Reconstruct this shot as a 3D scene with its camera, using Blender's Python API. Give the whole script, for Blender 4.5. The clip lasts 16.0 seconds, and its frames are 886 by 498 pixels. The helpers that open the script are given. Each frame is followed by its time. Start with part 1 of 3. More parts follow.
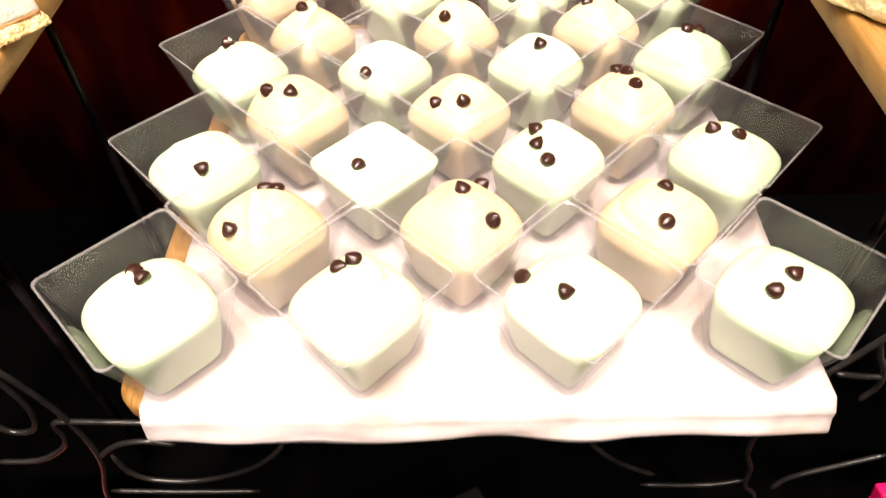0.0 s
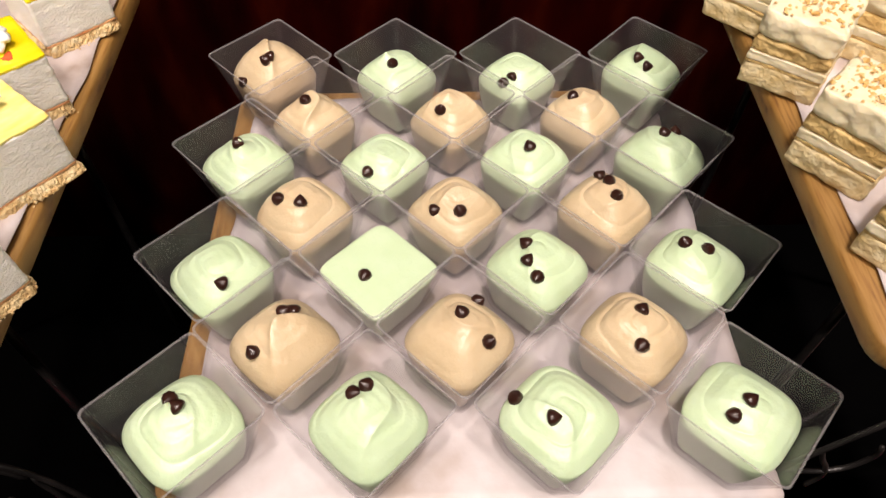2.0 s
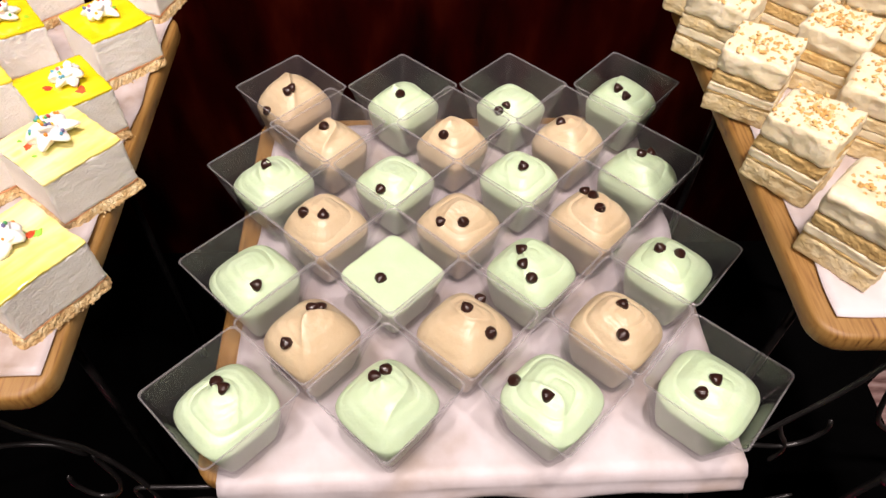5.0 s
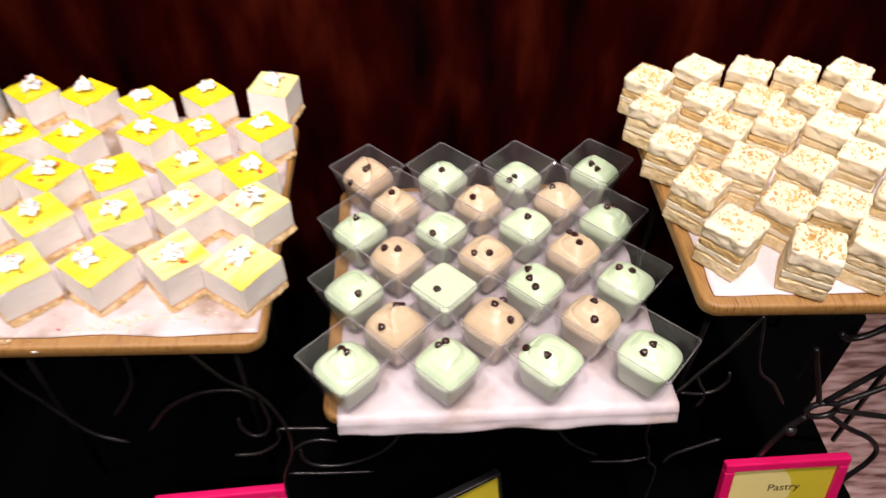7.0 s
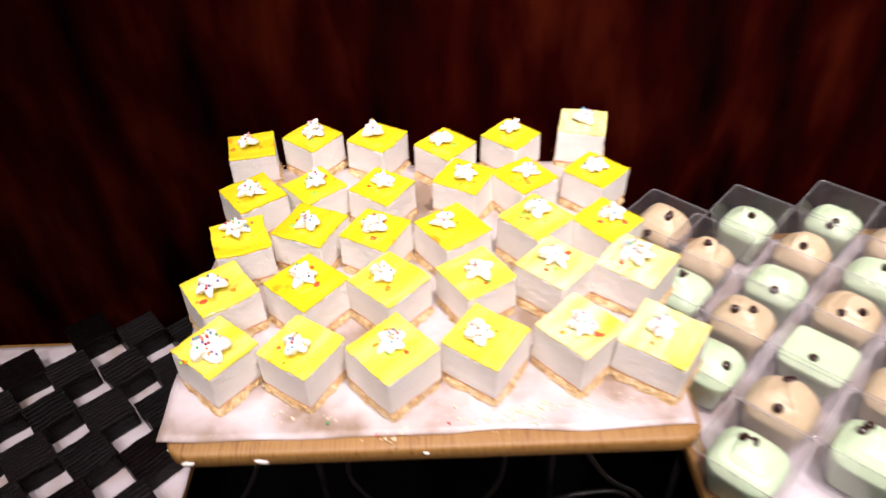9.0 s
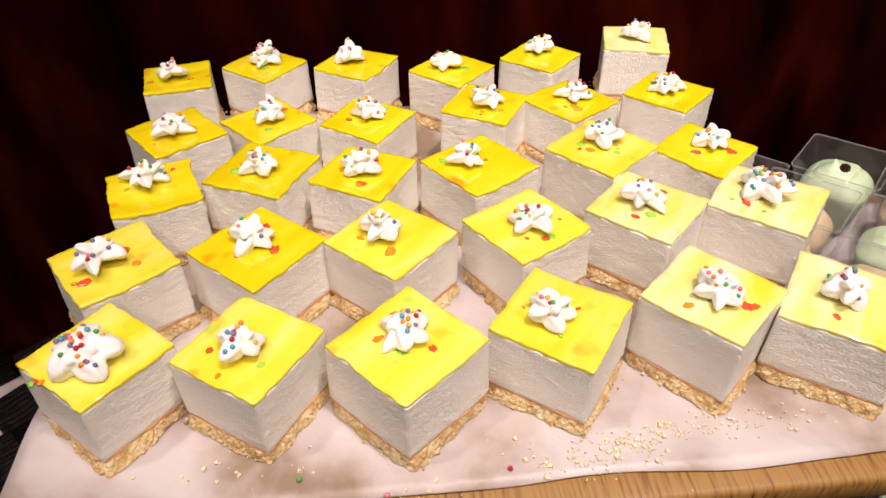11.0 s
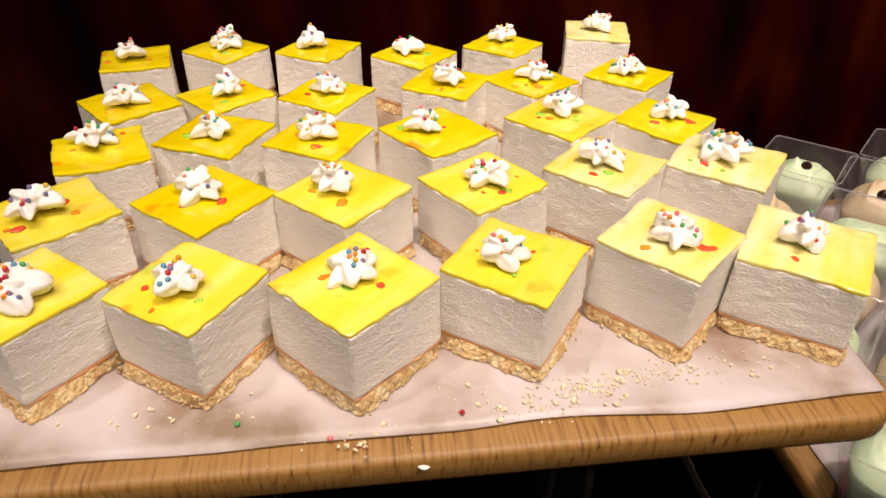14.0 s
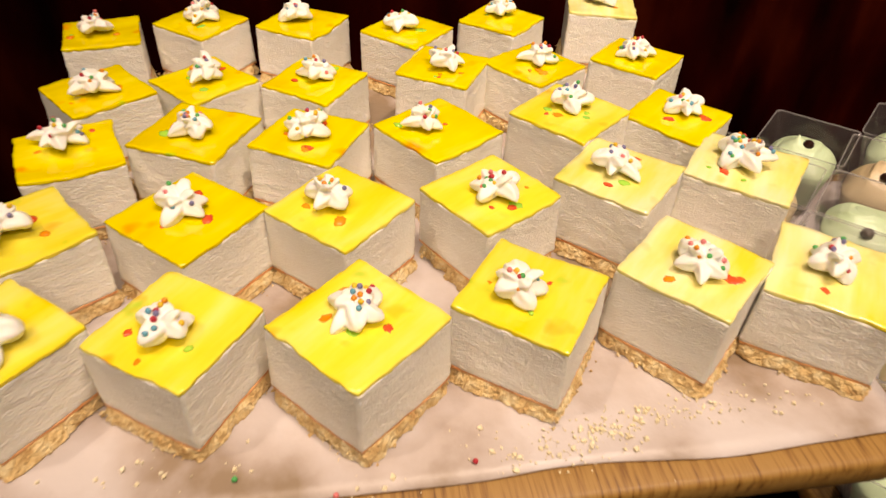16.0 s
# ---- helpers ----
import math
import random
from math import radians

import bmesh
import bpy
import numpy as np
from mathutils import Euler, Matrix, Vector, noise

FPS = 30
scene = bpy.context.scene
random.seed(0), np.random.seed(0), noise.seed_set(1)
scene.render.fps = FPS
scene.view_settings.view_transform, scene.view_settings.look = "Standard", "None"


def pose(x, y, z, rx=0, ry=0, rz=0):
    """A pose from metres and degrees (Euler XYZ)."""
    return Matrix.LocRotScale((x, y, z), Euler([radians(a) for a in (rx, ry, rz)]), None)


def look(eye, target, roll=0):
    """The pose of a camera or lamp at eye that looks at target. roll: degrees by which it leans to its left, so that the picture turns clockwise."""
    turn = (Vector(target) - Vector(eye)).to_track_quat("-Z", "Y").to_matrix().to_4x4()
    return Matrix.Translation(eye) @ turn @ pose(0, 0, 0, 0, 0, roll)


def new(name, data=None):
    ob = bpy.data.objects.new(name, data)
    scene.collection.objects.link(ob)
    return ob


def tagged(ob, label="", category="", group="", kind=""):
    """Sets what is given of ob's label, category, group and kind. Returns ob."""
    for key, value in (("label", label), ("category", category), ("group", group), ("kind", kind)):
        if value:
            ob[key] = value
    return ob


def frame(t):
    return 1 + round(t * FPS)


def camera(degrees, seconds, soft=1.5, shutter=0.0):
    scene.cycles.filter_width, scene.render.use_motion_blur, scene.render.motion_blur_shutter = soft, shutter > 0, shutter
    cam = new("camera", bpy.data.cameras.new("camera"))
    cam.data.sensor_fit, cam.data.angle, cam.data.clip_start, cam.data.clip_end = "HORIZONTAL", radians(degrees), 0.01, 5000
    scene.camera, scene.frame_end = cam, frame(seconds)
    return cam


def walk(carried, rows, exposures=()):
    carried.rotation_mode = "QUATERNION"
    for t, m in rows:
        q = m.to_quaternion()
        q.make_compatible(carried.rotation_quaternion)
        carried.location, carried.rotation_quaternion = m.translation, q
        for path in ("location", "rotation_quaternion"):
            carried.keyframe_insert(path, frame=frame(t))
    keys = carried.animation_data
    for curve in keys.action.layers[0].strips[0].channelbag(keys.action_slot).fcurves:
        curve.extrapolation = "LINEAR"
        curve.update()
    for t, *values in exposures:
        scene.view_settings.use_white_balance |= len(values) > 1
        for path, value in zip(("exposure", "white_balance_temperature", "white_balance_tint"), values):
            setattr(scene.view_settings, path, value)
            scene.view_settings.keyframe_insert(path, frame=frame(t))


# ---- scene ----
cam = camera(65.3, 16.0, shutter=0.5)
PATH = [
    (0, (-0.007, -0.171, 1.109), (-0.017, 1.158, -0.385), -1.4),
    (0.5, (-0.014, -0.152, 1.125), (-0.001, 1.125, -0.414), -0.6),
    (1, (-0.016, -0.147, 1.14), (0.0, 1.109, -0.417), -0.3),
    (1.5, (-0.015, -0.141, 1.162), (0.028, 1.104, -0.403), 0.7),
    (2, (-0.018, -0.133, 1.185), (0.041, 1.094, -0.393), 1.2),
    (2.5, (-0.018, -0.134, 1.195), (0.042, 1.069, -0.401), 1.3),
    (3, (-0.019, -0.137, 1.198), (0.037, 1.05, -0.411), 1.3),
    (3.5, (-0.021, -0.14, 1.202), (0.035, 1.053, -0.402), 1.4),
    (3.7, (-0.023, -0.141, 1.206), (0.041, 1.052, -0.398), 1.7),
    (5.8, (-0.042, -0.218, 1.232), (0.086, 1.135, -0.236), 1.2),
    (6, (-0.049, -0.232, 1.24), (0.094, 1.129, -0.219), 1.2),
    (6.5, (-0.058, -0.289, 1.293), (0.076, 1.099, -0.142), 0.7),
    (7, (-0.07, -0.351, 1.36), (0.017, 1.081, -0.034), 0.6),
    (7.5, (-0.122, -0.409, 1.411), (-0.093, 1.063, 0.057), -0.9),
    (8, (-0.193, -0.435, 1.424), (-0.149, 1.066, 0.104), -1.2),
    (8.5, (-0.271, -0.369, 1.377), (-0.223, 1.167, 0.098), -1.2),
    (9, (-0.33, -0.26, 1.301), (-0.322, 1.274, 0.018), -2.8),
    (9.2, (-0.345, -0.227, 1.277), (-0.344, 1.293, -0.023), -2.9),
    (11.3, (-0.36, -0.153, 1.161), (-0.226, 1.446, -0.033), -2.5),
    (11.5, (-0.358, -0.156, 1.158), (-0.215, 1.458, -0.014), -2.5),
    (12, (-0.357, -0.165, 1.155), (-0.169, 1.457, 0.0), -1.0),
    (12.5, (-0.354, -0.166, 1.144), (-0.146, 1.473, 0.016), -0.7),
    (13, (-0.351, -0.161, 1.127), (-0.137, 1.491, 0.021), -1.1),
    (13.5, (-0.35, -0.158, 1.123), (-0.157, 1.504, 0.026), -1.4),
    (14, (-0.353, -0.17, 1.132), (-0.163, 1.481, 0.019), -1.0),
    (14.5, (-0.352, -0.188, 1.141), (-0.157, 1.469, 0.038), -1.2),
    (15, (-0.353, -0.198, 1.154), (-0.165, 1.432, 0.01), -1.3),
    (15.5, (-0.357, -0.172, 1.159), (-0.165, 1.386, -0.082), -0.9),
    (16, (-0.360, -0.135, 1.146), (-0.112, 1.398, -0.112), 0.7),
]
EXPOSURES = [(0.0, 1.1, 6900, 11), (0.25, 0.6, 6800, 11), (0.5, 0.2, 6700, 12), (1.0, -0.02, 6500, 12), (1.5, -0.18, 6500, 12), (3.7, -0.2, 6400, 13), (5.8, -0.06, 6150, 17),
             (7.0, 0.0, 6050, 18), (9.0, 0.06, 5900, 19), (11.3, -0.44, 6500, 15), (12.5, -0.45, 6550, 15), (14.5, -0.45, 6900, 14), (15.3, -0.47, 7100, 13), (16.0, -0.56, 8000, 12)]
walk(cam, [(t, look(eye, target, roll)) for t, eye, target, roll in PATH], EXPOSURES)

# ---- light: warm white ceiling downlights over the buffet, added fill spots, dim room beyond ----
world = bpy.data.worlds.new("room_dim")
scene.world = world
world.use_nodes = True
world.node_tree.nodes["Background"].inputs[0].default_value = (0.9, 0.85, 0.9, 1)
world.node_tree.nodes["Background"].inputs[1].default_value = 0.008


def overhead_spot(x, y, tx, ty, watts, cone=60, blend=0.6, size=0.045, z=2.45, colour=(1.0, 0.86, 0.765)):
    data = bpy.data.lights.new("overhead_spot", "SPOT")
    data.energy, data.spot_size, data.spot_blend, data.shadow_soft_size = watts, radians(cone), blend, size
    data.color = colour
    lamp = new("overhead_spot", data)
    lamp.matrix_world = look((x, y, z), (tx, ty, 0.9))
    return lamp


overhead_spot(0.03, -0.27, 0.02, 0.08, 94, cone=46)
overhead_spot(-0.42, -0.20, -0.36, 0.08, 32, cone=50)
overhead_spot(0.50, -0.20, 0.36, 0.08, 20, cone=50)
overhead_spot(-1.05, -0.15, -0.9, 0.1, 46)
overhead_spot(1.0, 0.0, 1.0, 0.5, 120, cone=70)
overhead_spot(-0.55, -1.15, -0.35, 0.1, 56, cone=48)
overhead_spot(0.40, -1.15, 0.15, 0.1, 56, cone=48)
washer = overhead_spot(-0.15, -0.75, -0.1, 0.3, 85, cone=42, blend=1.0)
washer.matrix_world = look((-0.15, -0.75, 2.45), (-0.10, 0.36, 1.46))


# ---- materials ----
def shader(name, colours, scale=40.0, rough=0.5, bump=0.0, bump_scale=200.0, metal=0.0, stretch=(1, 1, 1), sss=0.0,
           sss_size=0.004, vary=0.0, coat=0.0, spec=0.5, detail=6.0, rough_vary=0.0, spread=(0.3, 0.7)):
    """A surface that runs between colours by noise, with fine relief; vary: lightness that differs from piece to piece."""
    m = bpy.data.materials.new(name)
    m.use_nodes = True
    nodes, link = m.node_tree.nodes, m.node_tree.links.new
    b = nodes["Principled BSDF"]
    b.inputs["Roughness"].default_value, b.inputs["Metallic"].default_value = rough, metal
    b.inputs["Specular IOR Level"].default_value, b.inputs["Coat Weight"].default_value = spec, coat
    b.inputs["Coat Roughness"].default_value = 0.08
    co, mp = nodes.new("ShaderNodeTexCoord"), nodes.new("ShaderNodeMapping")
    mp.inputs["Scale"].default_value = stretch
    link(co.outputs["Object"], mp.inputs["Vector"])
    info = nodes.new("ShaderNodeObjectInfo")
    shift = nodes.new("ShaderNodeMath")
    shift.operation = "MULTIPLY"
    shift.inputs[1].default_value = 37.0
    link(info.outputs["Random"], shift.inputs[0])
    grain = nodes.new("ShaderNodeTexNoise")
    grain.noise_dimensions = "4D"
    grain.inputs["Scale"].default_value, grain.inputs["Detail"].default_value = scale, detail
    link(mp.outputs["Vector"], grain.inputs["Vector"])
    link(shift.outputs[0], grain.inputs["W"])
    ramp = nodes.new("ShaderNodeValToRGB")
    steps = ramp.color_ramp.elements
    steps[0].position, steps[1].position = spread
    steps[0].color, steps[1].color = (*colours[0], 1), (*colours[-1], 1)
    for i, c in enumerate(colours[1:-1]):
        steps.new(spread[0] + (spread[1] - spread[0]) * (i + 1) / (len(colours) - 1)).color = (*c, 1)
    link(grain.outputs[0], ramp.inputs[0])
    out = ramp.outputs[0]
    if vary:
        hsv, span = nodes.new("ShaderNodeHueSaturation"), nodes.new("ShaderNodeMapRange")
        span.inputs["To Min"].default_value, span.inputs["To Max"].default_value = 1 - vary, 1 + vary
        link(info.outputs["Random"], span.inputs["Value"])
        link(span.outputs[0], hsv.inputs["Value"])
        link(out, hsv.inputs["Color"])
        out = hsv.outputs[0]
    link(out, b.inputs["Base Color"])
    if sss:
        b.inputs["Subsurface Weight"].default_value = sss
        b.inputs["Subsurface Scale"].default_value = sss_size
        b.inputs["Subsurface Radius"].default_value = (1, 0.8, 0.5)
    if rough_vary:
        rr = nodes.new("ShaderNodeMapRange")
        rr.inputs["To Min"].default_value, rr.inputs["To Max"].default_value = rough - rough_vary, rough + rough_vary
        link(grain.outputs[0], rr.inputs["Value"])
        link(rr.outputs[0], b.inputs["Roughness"])
    if bump:
        fine, bp = nodes.new("ShaderNodeTexNoise"), nodes.new("ShaderNodeBump")
        fine.inputs["Scale"].default_value, fine.inputs["Detail"].default_value = bump_scale, 5
        link(mp.outputs["Vector"], fine.inputs["Vector"])
        bp.inputs["Strength"].default_value, bp.inputs["Distance"].default_value = bump, 0.002
        link(fine.outputs[0], bp.inputs["Height"])
        link(bp.outputs[0], b.inputs["Normal"])
    return m


def clear_plastic(name, tint, low, high):
    m = bpy.data.materials.new(name)
    m.use_nodes = True
    nodes, link = m.node_tree.nodes, m.node_tree.links.new
    nodes.remove(nodes["Principled BSDF"])
    out = nodes["Material Output"]
    see, gloss, haze = nodes.new("ShaderNodeBsdfTransparent"), nodes.new("ShaderNodeBsdfGlossy"), nodes.new("ShaderNodeBsdfTranslucent")
    veil = nodes.new("ShaderNodeBsdfDiffuse")
    see.inputs[0].default_value = (tint, tint * 0.995, tint, 1)
    gloss.inputs["Roughness"].default_value = 0.06
    haze.inputs[0].default_value = veil.inputs[0].default_value = (0.8, 0.78, 0.8, 1)
    both, soft, top, fres = nodes.new("ShaderNodeMixShader"), nodes.new("ShaderNodeMixShader"), nodes.new("ShaderNodeMixShader"), nodes.new("ShaderNodeLayerWeight")
    both.inputs[0].default_value = 0.5
    link(haze.outputs[0], both.inputs[1])
    link(veil.outputs[0], both.inputs[2])
    noise_n, span = nodes.new("ShaderNodeTexNoise"), nodes.new("ShaderNodeMapRange")
    noise_n.inputs["Scale"].default_value = 26
    span.inputs["To Min"].default_value, span.inputs["To Max"].default_value = low, high
    link(noise_n.outputs[0], span.inputs["Value"])
    link(span.outputs[0], soft.inputs[0])
    link(see.outputs[0], soft.inputs[1])
    link(both.outputs[0], soft.inputs[2])
    fres.inputs["Blend"].default_value = 0.5
    power, lift = nodes.new("ShaderNodeMath"), nodes.new("ShaderNodeMapRange")
    power.operation = "POWER"
    power.inputs[1].default_value = 3.0
    lift.inputs["To Min"].default_value, lift.inputs["To Max"].default_value = 0.022, 0.28
    link(fres.outputs["Facing"], power.inputs[0])
    link(power.outputs[0], lift.inputs["Value"])
    link(lift.outputs[0], top.inputs[0])
    link(soft.outputs[0], top.inputs[1])
    link(gloss.outputs[0], top.inputs[2])
    link(top.outputs[0], out.inputs["Surface"])
    return m


MOUSSE_GREEN = shader("pistachio_mousse", [(0.53, 0.68, 0.43), (0.585, 0.725, 0.50)], 60, 0.34, 0.16, 520, sss=0.08, sss_size=0.004, vary=0.03)
MOUSSE_TAN = shader("caramel_mousse", [(0.57, 0.44, 0.27), (0.63, 0.51, 0.335)], 60, 0.34, 0.20, 480, sss=0.08, sss_size=0.004, vary=0.04)
CHOCOLATE = shader("dark_chocolate", [(0.018, 0.006, 0.004), (0.035, 0.012, 0.008)], 300, 0.28, 0.05, 400)
PLASTIC = clear_plastic("clear_plastic", 0.98, 0.026, 0.046)
RIM = clear_plastic("clear_plastic_rim_highlight", 0.94, 0.17, 0.26)
WOOD = shader("oiled_rubberwood", [(0.070, 0.024, 0.005), (0.21, 0.098, 0.022), (0.27, 0.138, 0.033), (0.31, 0.168, 0.044)], 44, 0.5, 0.12, 160, stretch=(17, 1.0, 3.0), rough_vary=0.12, spread=(0.29, 0.55))
PAPER = shader("greaseproof_paper", [(0.45, 0.37, 0.33), (0.56, 0.50, 0.50), (0.63, 0.585, 0.60)], 24, 0.5, 0.3, 70, spread=(0.33, 0.60))
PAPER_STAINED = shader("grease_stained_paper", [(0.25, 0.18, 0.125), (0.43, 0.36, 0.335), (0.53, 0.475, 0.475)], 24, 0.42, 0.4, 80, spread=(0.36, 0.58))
CREAM = shader("set_cream", [(0.84, 0.805, 0.72), (0.885, 0.86, 0.79)], 90, 0.6, 0.42, 820, stretch=(1, 1, 1.6), sss=0.15, sss_size=0.003, vary=0.03)
WHIP = shader("whipped_cream", [(0.82, 0.81, 0.78), (0.86, 0.85, 0.82)], 80, 0.4, 0.05, 300, sss=0.25, sss_size=0.003)


def glazed(name, colours, bleed):
    """Lemon glaze: brush streaks, and soft patches where sugar colour has bled in."""
    m = shader(name, colours, 38, 0.17, 0.06, 140, stretch=(0.5, 2.4, 1), sss=0.08, sss_size=0.002, vary=0.05, coat=0.3)
    nodes, link = m.node_tree.nodes, m.node_tree.links.new
    b = nodes["Principled BSDF"]
    out = b.inputs["Base Color"].links[0].from_socket
    co, info = nodes.new("ShaderNodeTexCoord"), nodes.new("ShaderNodeObjectInfo")
    for k, (tint, start, end) in enumerate((((0.86, 0.28, 0.004), 0.64, 0.75), ((0.25, 0.55, 0.03), 0.67, 0.76))):
        w, patch, span, mix = nodes.new("ShaderNodeMath"), nodes.new("ShaderNodeTexNoise"), nodes.new("ShaderNodeMapRange"), nodes.new("ShaderNodeMix")
        w.operation, w.inputs[1].default_value = "MULTIPLY", 61.0 + 23 * k
        link(info.outputs["Random"], w.inputs[0])
        patch.noise_dimensions = "4D"
        patch.inputs["Scale"].default_value, patch.inputs["Detail"].default_value = 85, 1.5
        link(co.outputs["Object"], patch.inputs["Vector"])
        link(w.outputs[0], patch.inputs["W"])
        span.inputs["From Min"].default_value, span.inputs["From Max"].default_value = start, end
        span.inputs["To Max"].default_value = bleed
        link(patch.outputs[0], span.inputs["Value"])
        mix.data_type = "RGBA"
        link(span.outputs[0], mix.inputs[0])
        link(out, mix.inputs[6])
        mix.inputs[7].default_value = (*tint, 1)
        out = mix.outputs[2]
    link(out, b.inputs["Base Color"])
    return m


GLAZE = glazed("lemon_glaze", [(0.72, 0.54, 0.002), (0.78, 0.62, 0.006), (0.82, 0.70, 0.03)], 0.85)
GLAZE_PALE = glazed("thin_lemon_glaze", [(0.80, 0.62, 0.012), (0.83, 0.70, 0.06), (0.85, 0.76, 0.20)], 0.6)
GLAZE_BARE = glazed("scant_lemon_glaze", [(0.83, 0.68, 0.05), (0.85, 0.77, 0.30), (0.86, 0.82, 0.58)], 0.4)
CRUMB = shader("pale_crumb", [(0.72, 0.60, 0.36), (0.84, 0.77, 0.60)], 300, 0.8, vary=0.1)
BISCUIT = shader("biscuit", [(0.50, 0.28, 0.10), (0.72, 0.52, 0.25), (0.83, 0.71, 0.45)], 230, 0.85, 1.0, 700, vary=0.08)
JAM = shader("toffee_layer", [(0.58, 0.22, 0.07), (0.74, 0.42, 0.20)], 120, 0.4, 0.2, 300)
SPONGE = shader("sponge", [(0.62, 0.46, 0.20), (0.74, 0.60, 0.33), (0.80, 0.70, 0.45)], 170, 0.85, 0.5, 600, vary=0.06)
SPONGE_BROWN = shader("syrup_sponge", [(0.56, 0.36, 0.12), (0.71, 0.53, 0.23)], 150, 0.7, 0.8, 450, vary=0.1)
BUTTERCREAM = shader("buttercream", [(0.74, 0.65, 0.42), (0.82, 0.75, 0.55)], 100, 0.5, 0.35, 300, sss=0.2, sss_size=0.003, vary=0.03)
PRALINE = shader("praline", [(0.48, 0.24, 0.05), (0.66, 0.42, 0.14), (0.74, 0.56, 0.28)], 260, 0.45, 0.4, 500)
GANACHE = shader("ganache_sponge", [(0.001, 0.0005, 0.0005), (0.007, 0.0036, 0.0033)], 50, 0.36, 0.8, 160, stretch=(7, 1, 1), vary=0.6, spec=0.14)
IRON = shader("black_iron", [(0.006, 0.0055, 0.0055), (0.018, 0.016, 0.0155)], 90, 0.33, 0.15, 300)
CLOTH = shader("black_cloth", [(0.0005, 0.0005, 0.0005), (0.0009, 0.0008, 0.0009)], 300, 0.9, 0.1, 900, spec=0.03)
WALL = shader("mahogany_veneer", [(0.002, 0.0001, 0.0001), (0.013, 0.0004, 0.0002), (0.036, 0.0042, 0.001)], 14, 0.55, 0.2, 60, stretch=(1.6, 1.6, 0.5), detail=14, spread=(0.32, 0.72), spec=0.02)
CARPET = shader("striped_carpet", [(0.10, 0.045, 0.04), (0.32, 0.19, 0.17), (0.44, 0.31, 0.29)], 14, 0.95, 0.6, 60, stretch=(0.9, 5.5, 1), detail=9, spread=(0.36, 0.64))
ROOM = shader("dark_room_paint", [(0.06, 0.05, 0.05), (0.09, 0.08, 0.08)], 3, 0.8)
PINK = shader("pink_acrylic", [(0.62, 0.008, 0.10), (0.68, 0.012, 0.13)], 30, 0.22, coat=0.3)
YELLOW_CARD = shader("yellow_card", [(0.56, 0.46, 0.02), (0.60, 0.50, 0.03)], 20, 0.45)
PALE_CARD = shader("pale_print", [(0.72, 0.62, 0.22), (0.74, 0.64, 0.25)], 20, 0.45)
INK = shader("ink", [(0.05, 0.04, 0.01), (0.06, 0.05, 0.01)], 20, 0.6)
BLACK_PLASTIC = shader("black_plastic", [(0.006, 0.006, 0.006), (0.01, 0.01, 0.01)], 40, 0.35)
SUGAR = [shader("sugar_" + n, [c, c], 50, 0.35) for n, c in (
    ("red", (0.42, 0.015, 0.03)), ("orange", (0.72, 0.26, 0.02)), ("green", (0.06, 0.36, 0.10)), ("blue", (0.10, 0.33, 0.46)),
    ("pink", (0.72, 0.20, 0.20)), ("violet", (0.16, 0.15, 0.30)), ("gold", (0.72, 0.46, 0.03)))]
SYRUP = [shader("bled_" + n, [c, d], 90, 0.15) for n, c, d in (
    ("orange", (0.72, 0.17, 0.01), (0.80, 0.36, 0.02)), ("green", (0.20, 0.55, 0.08), (0.42, 0.66, 0.06)), ("red", (0.62, 0.03, 0.02), (0.72, 0.14, 0.04)))]


# ---- building blocks ----
def mesh_of(name, verts, faces, smooth=True):
    me = bpy.data.meshes.new(name)
    me.from_pydata(verts, [], faces)
    bm = bmesh.new()
    bm.from_mesh(me)
    bmesh.ops.recalc_face_normals(bm, faces=bm.faces)
    bm.to_mesh(me)
    bm.free()
    if smooth:
        me.polygons.foreach_set("use_smooth", [True] * len(me.polygons))
    return me


def part(name, me, material, parent=None, label="", m=None):
    """Links a mesh as one object under a thing or a part."""
    if isinstance(me, bmesh.types.BMesh):
        data = bpy.data.meshes.new(name)
        me.to_mesh(data)
        me.free()
        me = data
    if material and not me.materials:
        me.materials.append(material)
    ob = new(name, me)
    ob.parent = parent
    if m is not None:
        ob.matrix_basis = m
    if label:
        ob["label"] = label
    return ob


def thing(name, m, label, category, group=""):
    ob = new(name)
    ob.empty_display_size = 0.02
    ob.matrix_basis = m
    return tagged(ob, label, category, group)


def box(x0, x1, y0, y1, z0, z1, bevel=0.0, segments=2):
    bm = bmesh.new()
    bmesh.ops.create_cube(bm, size=1, matrix=Matrix.Translation(((x0 + x1) / 2, (y0 + y1) / 2, (z0 + z1) / 2)) @ Matrix.Diagonal((x1 - x0, y1 - y0, z1 - z0, 1)))
    if bevel:
        bmesh.ops.bevel(bm, geom=bm.edges[:], offset=bevel, segments=segments, affect="EDGES", profile=0.5)
    return bm


def prism(points, z0, z1):
    n = len(points)
    verts = [(x, y, z0) for x, y in points] + [(x, y, z1) for x, y in points]
    faces = [[i, (i + 1) % n, n + (i + 1) % n, n + i] for i in range(n)] + [list(range(n)), list(range(n, 2 * n))]
    return mesh_of("prism", verts, faces, False)


def loft(rings, close=True):
    """A skin over closed rings of equal count, capped at both ends."""
    n = len(rings[0])
    verts = [p for r in rings for p in r]
    faces = [[k * n + i, k * n + (i + 1) % n, (k + 1) * n + (i + 1) % n, (k + 1) * n + i] for k in range(len(rings) - 1) for i in range(n)]
    if close:
        faces += [list(range(n)), list(range((len(rings) - 1) * n, len(rings) * n))]
    return verts, faces


